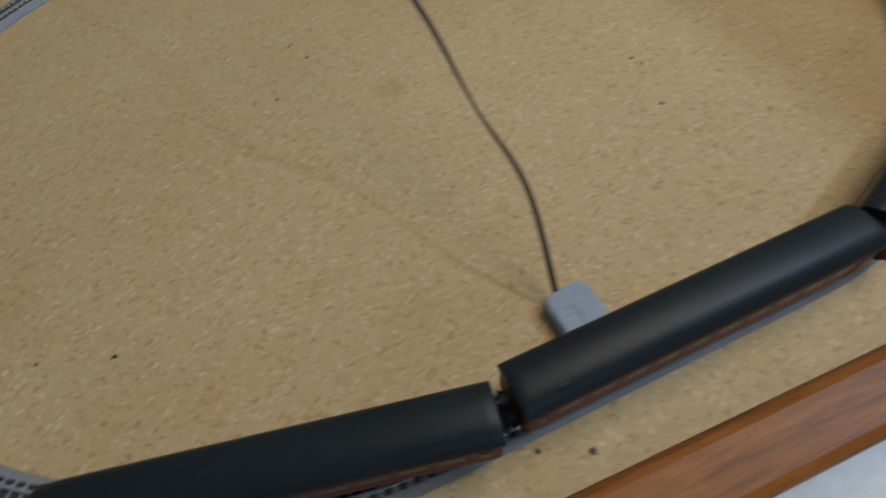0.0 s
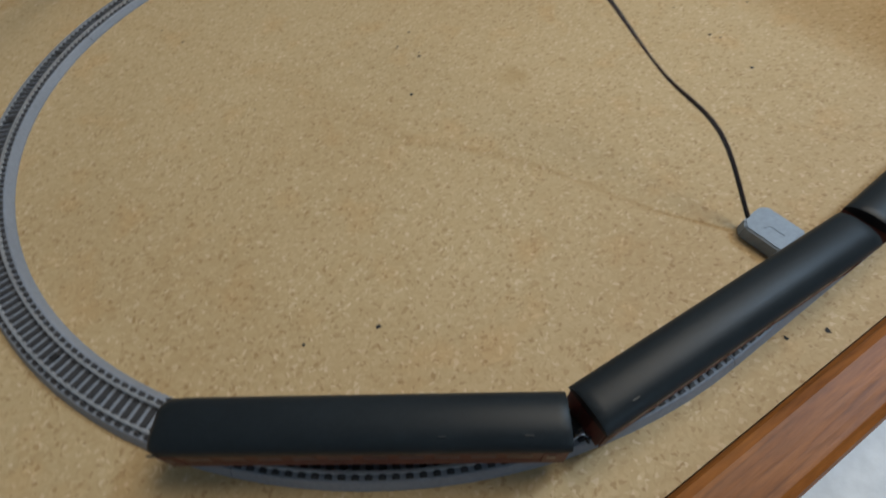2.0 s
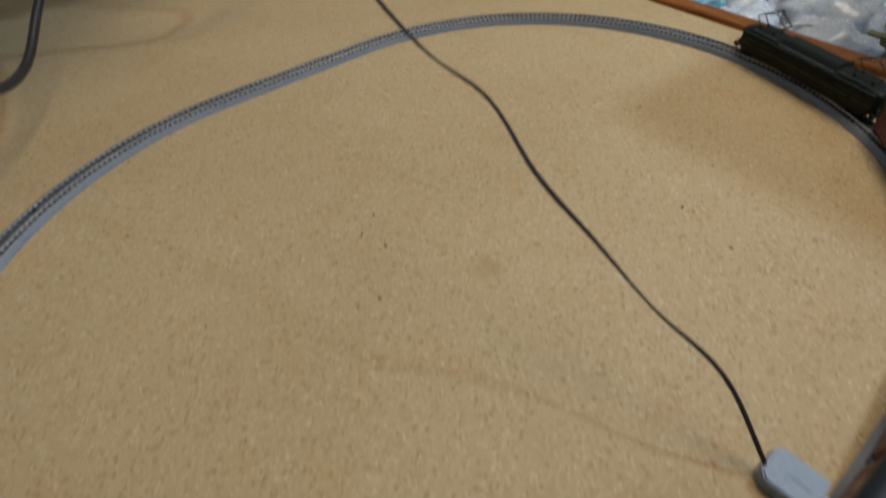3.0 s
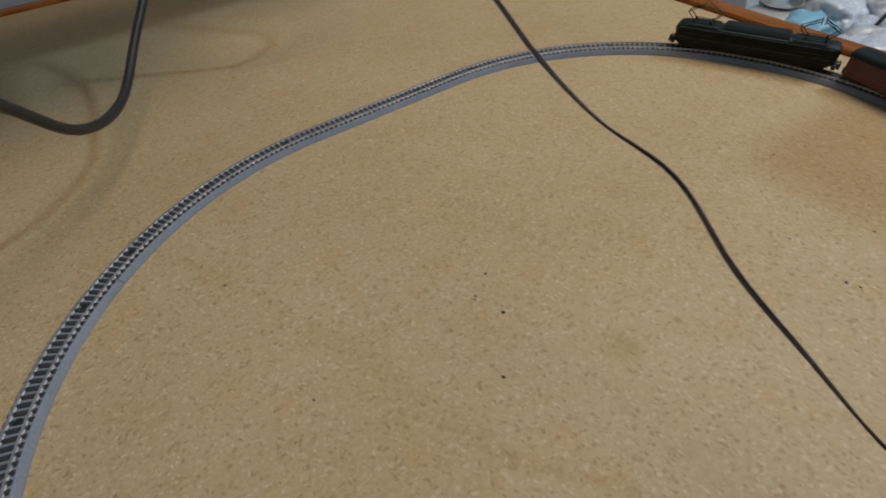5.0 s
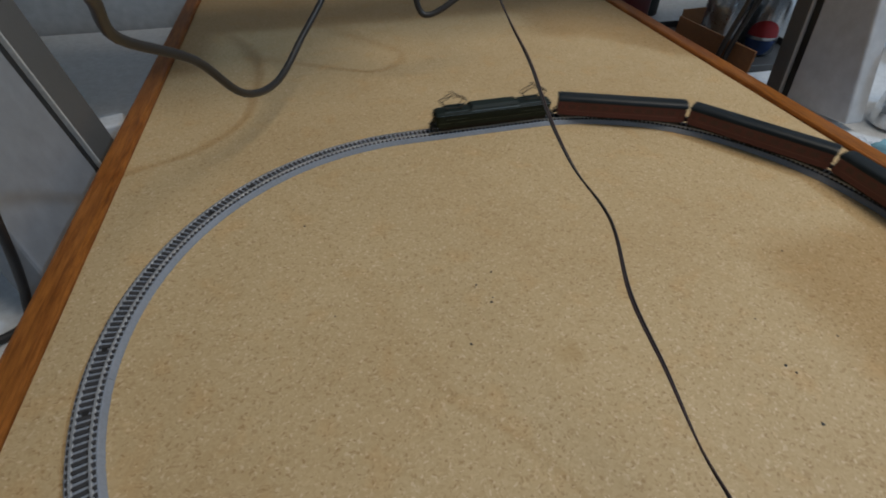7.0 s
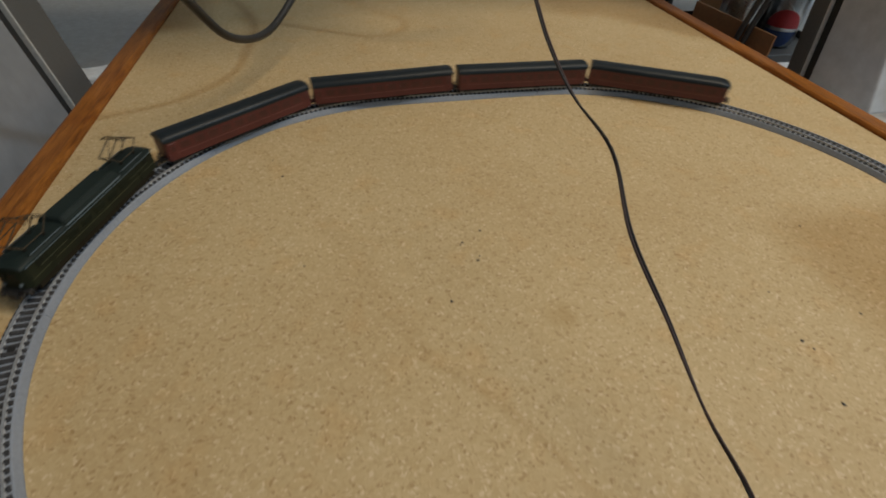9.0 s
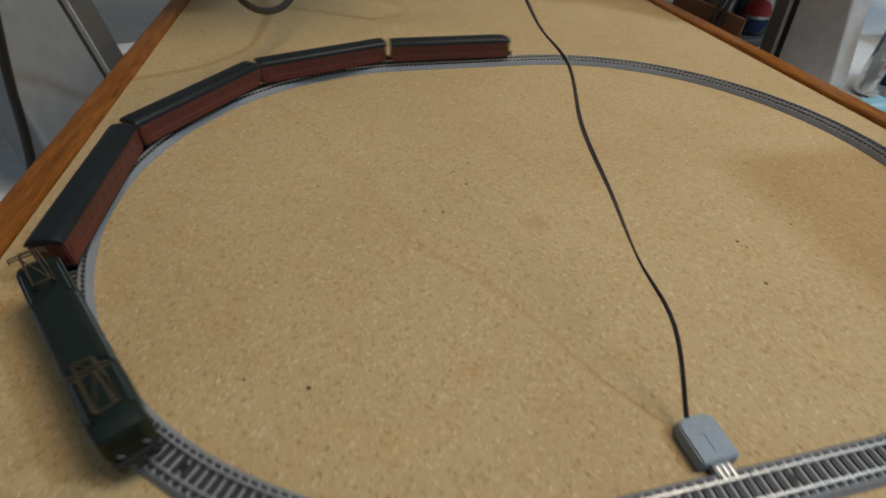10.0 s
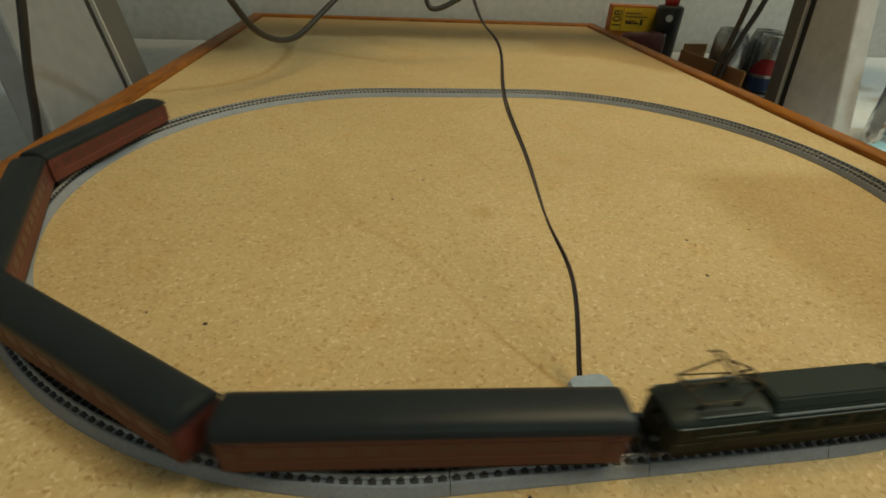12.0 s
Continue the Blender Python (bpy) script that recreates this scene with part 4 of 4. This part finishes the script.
            bmesh.ops.solidify(band, geom=list(band.faces), thickness=0.0006)
            part("print_bar", band, M_DULLBLUE, film, "blue printed bar")
    dark = thing("storage_bin", "black open storage bin behind the wrapped cans", "bin", m=B @ pose(0.875, 0.33, BASE))
    for q in ((-0.05, -0.047, -0.09, 0.09, 0, 0.115), (0.13, 0.133, -0.09, 0.09, 0, 0.115), (-0.047, 0.13, 0.087, 0.09, 0, 0.115), (-0.047, 0.13, -0.09, -0.087, 0, 0.115), (-0.047, 0.13, -0.087, 0.087, 0, 0.003)):
        part("bin_wall", box(*q), M_BLACK, dark)


def build_clutter():
    """Loose papers, bags and pens on the desk along the right edge."""
    rnd = random.Random(4)
    spots = [(0.470, -0.120, 0.13, 0.10, 12), (0.520, -0.230, 0.15, 0.11, -18), (0.62, -0.10, 0.20, 0.14, 30), (0.60, -0.32, 0.21, 0.15, 8), (0.50, -0.40, 0.14, 0.10, -30)]
    for i, (x, y, w, d, a) in enumerate(spots):
        p = thing("paper_sheet", "loose white paper sheet lying on the desk", "paper", "papers on the desk", m=B @ pose(x, y, BASE + 0.0012 * i, 0, 0, a))
        b = bmesh.new()
        nx, ny = 8, 6
        g = [[b.verts.new((w * (i2 / nx - 0.5), d * (j / ny - 0.5), 0.0005 + 0.004 * abs(noise.noise(Vector((i2 * 0.4, j * 0.5, i * 3.1)))))) for j in range(ny + 1)] for i2 in range(nx + 1)]
        for i2 in range(nx):
            for j in range(ny):
                b.faces.new((g[i2][j], g[i2 + 1][j], g[i2 + 1][j + 1], g[i2][j + 1]))
        bmesh.ops.solidify(b, geom=list(b.faces), thickness=0.0004)
        part("sheet", b, M_PAPER, p)
        for k in range(4):
            part("print_bar", box(-w * 0.4, w * rnd.uniform(0.0, 0.35), d * (0.3 - 0.16 * k), d * (0.3 - 0.16 * k) + 0.004, 0.0046, 0.0050), M_PANEL, p, "grey printed bar")
    for x, y, a, mat, lab in ((0.452, -0.075, 62, M_WHITE, "white"), (0.470, -0.110, 70, M_BLUE, "blue and white")):
        p = thing("pen", lab + " plastic pen lying on papers", "pen", m=B @ pose(x, y, BASE + 0.010, 0, 90, a))
        part("barrel", lathe([(0.0008, -0.002), (0.0035, 0.008), (0.0042, 0.02), (0.0042, 0.13), (0.003, 0.134)], 12), mat, p, smooth=True)
        part("clip", box(-0.0052, -0.0044, -0.001, 0.001, 0.090, 0.132), M_WHITE, p)
    t = thing("tape_roll", "olive brown roll of adhesive tape", "tape", m=B @ pose(0.555, -0.045, BASE + 0.004))
    part("roll", lathe([(0.013, 0), (0.024, 0), (0.024, 0.019), (0.013, 0.019), (0.013, 0.0001)], 28), M_OLIVE, t, smooth=False)
    g = thing("lime_clip", "small lime green plastic clip", "clip", m=B @ pose(0.425, -0.030, BASE, 0, 0, 30))
    part("clip_body", box(-0.012, 0.012, -0.006, 0.006, 0, 0.010, 0.002), M_LIME, g)
    for k, (x, y, a) in enumerate(((0.440, -0.150, 60), (0.455, -0.195, 52))):
        g = thing("black_clip", "small black plastic block on the desk", "block", m=B @ pose(x, y, BASE, 0, 0, a))
        part("block", box(-0.018, 0.018, -0.006, 0.006, 0, 0.009, 0.001, 1), M_BLACK, g)
    # crumpled clear bags
    for i, (x, y, r) in enumerate(((0.455, 0.060, 0.055), (0.545, 0.015, 0.075), (0.470, -0.020, 0.060), (0.440, 0.105, 0.040), (0.520, 0.075, 0.050), (0.600, 0.055, 0.060), (0.448, 0.168, 0.034), (0.500, 0.146, 0.040), (0.565, 0.150, 0.042), (0.632, 0.112, 0.050), (0.705, 0.120, 0.055))):
        p = thing("plastic_bag", "crumpled clear plastic bag on the desk", "bag", "bags on the desk", m=B @ pose(x, y, BASE))
        b = bmesh.new()
        bmesh.ops.create_icosphere(b, subdivisions=4, radius=1)
        for v in b.verts:
            n1 = noise.noise(v.co * 1.7 + Vector((i * 5, 0, 0))) * 0.35 + abs(noise.noise(v.co * 4.3 + Vector((0, i * 7, 0)))) * 0.30
            v.co = v.co * (0.85 + n1)
            v.co = Vector((v.co.x * r, v.co.y * r * 0.8, max(0.0, v.co.z * 0.5 + 0.28) * r))
        part("film", b, M_CYAN if i == 7 else M_BAG, p, smooth=True)
    for i, pts in enumerate((((0.43, 0.03, 0.0), (0.455, 0.02, 0.028), (0.475, -0.01, 0.034), (0.468, -0.05, 0.018), (0.45, -0.06, 0.0)), ((0.49, 0.08, 0.0), (0.50, 0.05, 0.03), (0.53, 0.03, 0.03), (0.55, 0.0, 0.0)))):
        p = thing("white_cable", "thin white cable looping over the papers", "cable", "white cables")
        part("sheath", tube([B @ Vector((x, y, BASE + 0.003 + z)) for x, y, z in pts], 0.0022, 8), M_WHITE, p, smooth=True)
    st = thing("folding_stand", "thin black folding metal stand over the plastic bags", "stand", m=B @ pose(0.52, 0.06, BASE))
    for a, b3 in (((-0.045, -0.01, 0.0), (-0.005, 0.012, 0.075)), ((-0.005, 0.012, 0.075), (0.045, -0.02, 0.0)), ((-0.03, 0.03, 0.0), (-0.005, 0.012, 0.075)), ((-0.005, 0.012, 0.075), (0.07, 0.01, 0.066))):
        part("leg", tube([a, b3], 0.0022, 8, steps=1), M_BLACK, st)
    bx = thing("pale_blue_tub", "pale blue plastic tub behind the timber edge", "tub", m=B @ pose(0.455, 0.062, BASE, 0, 0, 10))
    part("tub", box(-0.022, 0.022, -0.014, 0.014, 0, 0.030, 0.004), M_CYAN, bx)
    lid = thing("white_case", "flat white plastic case resting on the papers", "case", m=B @ pose(0.64, -0.20, BASE + 0.010, 0, 0, -25))
    part("case_body", box(-0.10, 0.10, -0.07, 0.07, 0, 0.022, 0.004), M_WHITE, lid)
    part("seam", box(-0.1004, 0.1004, -0.0704, 0.0704, 0.0105, 0.0120), M_PANEL, lid, "grey seam line")


def build_left():
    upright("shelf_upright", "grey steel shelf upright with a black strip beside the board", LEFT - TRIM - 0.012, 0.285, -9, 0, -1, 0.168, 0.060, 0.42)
    c = thing("black_lead", "black cable hanging down beside the grey upright", "cable")
    p = [(-0.325, 0.140, 0.40), (-0.357, 0.128, 0.20), (-0.379, 0.121, 0.105), (-0.394, 0.119, 0.05), (-0.405, 0.117, 0.0), (-0.412, 0.112, -0.03), (-0.420, 0.102, BASE + 0.0055), (-0.450, 0.080, BASE + 0.0055)]
    part("sheath", tube([B @ Vector(q) for q in p], 0.0036, 10), M_CABLE, c, smooth=True)
    s = thing("paper_sheet", "white printed sheet lying beside the board", "paper", m=B @ pose(-0.50, 0.03, BASE, 0, 0, 20))
    part("sheet", box(-0.07, 0.07, -0.10, 0.10, 0.0, 0.0008), M_PAPER, s)
    for k in range(3):
        part("print_bar", box(-0.03, 0.02 - 0.01 * k, 0.02 - 0.02 * k, 0.026 - 0.02 * k, 0.0008, 0.0012), M_PANEL, s, "grey printed bar")
    a = thing("cable_connector", "small white connector block with metal pins beside the board", "connector", m=B @ pose(-0.425, 0.40, BASE, 0, 0, 20))
    part("block", box(-0.025, 0.025, -0.016, 0.016, 0, 0.034, 0.003), M_WHITE, a)
    for y in (-0.006, 0.006):
        part("pin", box(-0.030, -0.024, y - 0.002, y + 0.002, 0.022, 0.046), M_BRUSHED, a, "steel pin")
    w = thing("plastic_bag", "crumpled white plastic bag beside the board", "bag", m=B @ pose(-0.435, 0.335, BASE))
    b = bmesh.new()
    bmesh.ops.create_icosphere(b, subdivisions=4, radius=1)
    for v in b.verts:
        v.co = v.co * (0.85 + noise.noise(v.co * 1.9) * 0.35 + abs(noise.noise(v.co * 4.1)) * 0.25)
        v.co = Vector((v.co.x * 0.04, v.co.y * 0.035, max(0.0, v.co.z * 0.5 + 0.3) * 0.05))
    part("film", b, M_BAG, w)


def build_shade_slabs():
    """Unseen slabs added over the desk; they shade the board's far end and side."""
    tagged(part("wall_shade_slab", box(-0.62, 1.0, 0.47, 0.64, 0.30, 0.32, 0.002), M_PANEL, m=B), "unseen pale grey slab shading the far end of the board", "shelf", kind="structure")
    tagged(part("corner_shade_slab", box(-0.62, 0.00, 0.335, 0.469, 0.30, 0.32, 0.002), M_PANEL, m=B), "unseen pale grey slab shading a far corner", "shelf", kind="structure")
    tagged(part("corner_shade_slab", box(0.43, 1.0, 0.36, 0.469, 0.30, 0.32, 0.002), M_PANEL, m=B), "unseen pale grey slab shading a far corner", "shelf", kind="structure")
    tagged(part("side_shade_slab", box(0.412, 0.80, -0.60, -0.050, 0.30, 0.318, 0.002), M_PANEL, m=B), "unseen pale grey slab shading the right of the board", "shelf", kind="structure")


build_right()
build_clutter()
build_left()
build_shade_slabs()


# ---------------------------------------------------------------- motion of the train
def motions():
    times = [i * 0.1 for i in range(121)]
    stock = [(LOCO, LOCO_PIVOT, LOCO_PITCH / 2 + 0.007)] + [(c, PIVOT, -(0.5 + i) * PITCH) for i, c in enumerate(COACHES)]
    for (body, b0, b1), pivot, off in stock:
        path, turn0, turn1 = [], [], []
        for t in times:
            x, y, h, d0, d1 = vehicle_pose(drive(t) + off, pivot)
            path.append((t, pose(x, y, 0, 0, 0, math.degrees(h))))
            turn0.append((t, pose(pivot, 0, RAIL_TOP, 0, 0, math.degrees(d0))))
            turn1.append((t, pose(-pivot, 0, RAIL_TOP, 0, 0, math.degrees(d1))))
        walk(body, path)
        walk(b0, turn0)
        walk(b1, turn1)


motions()
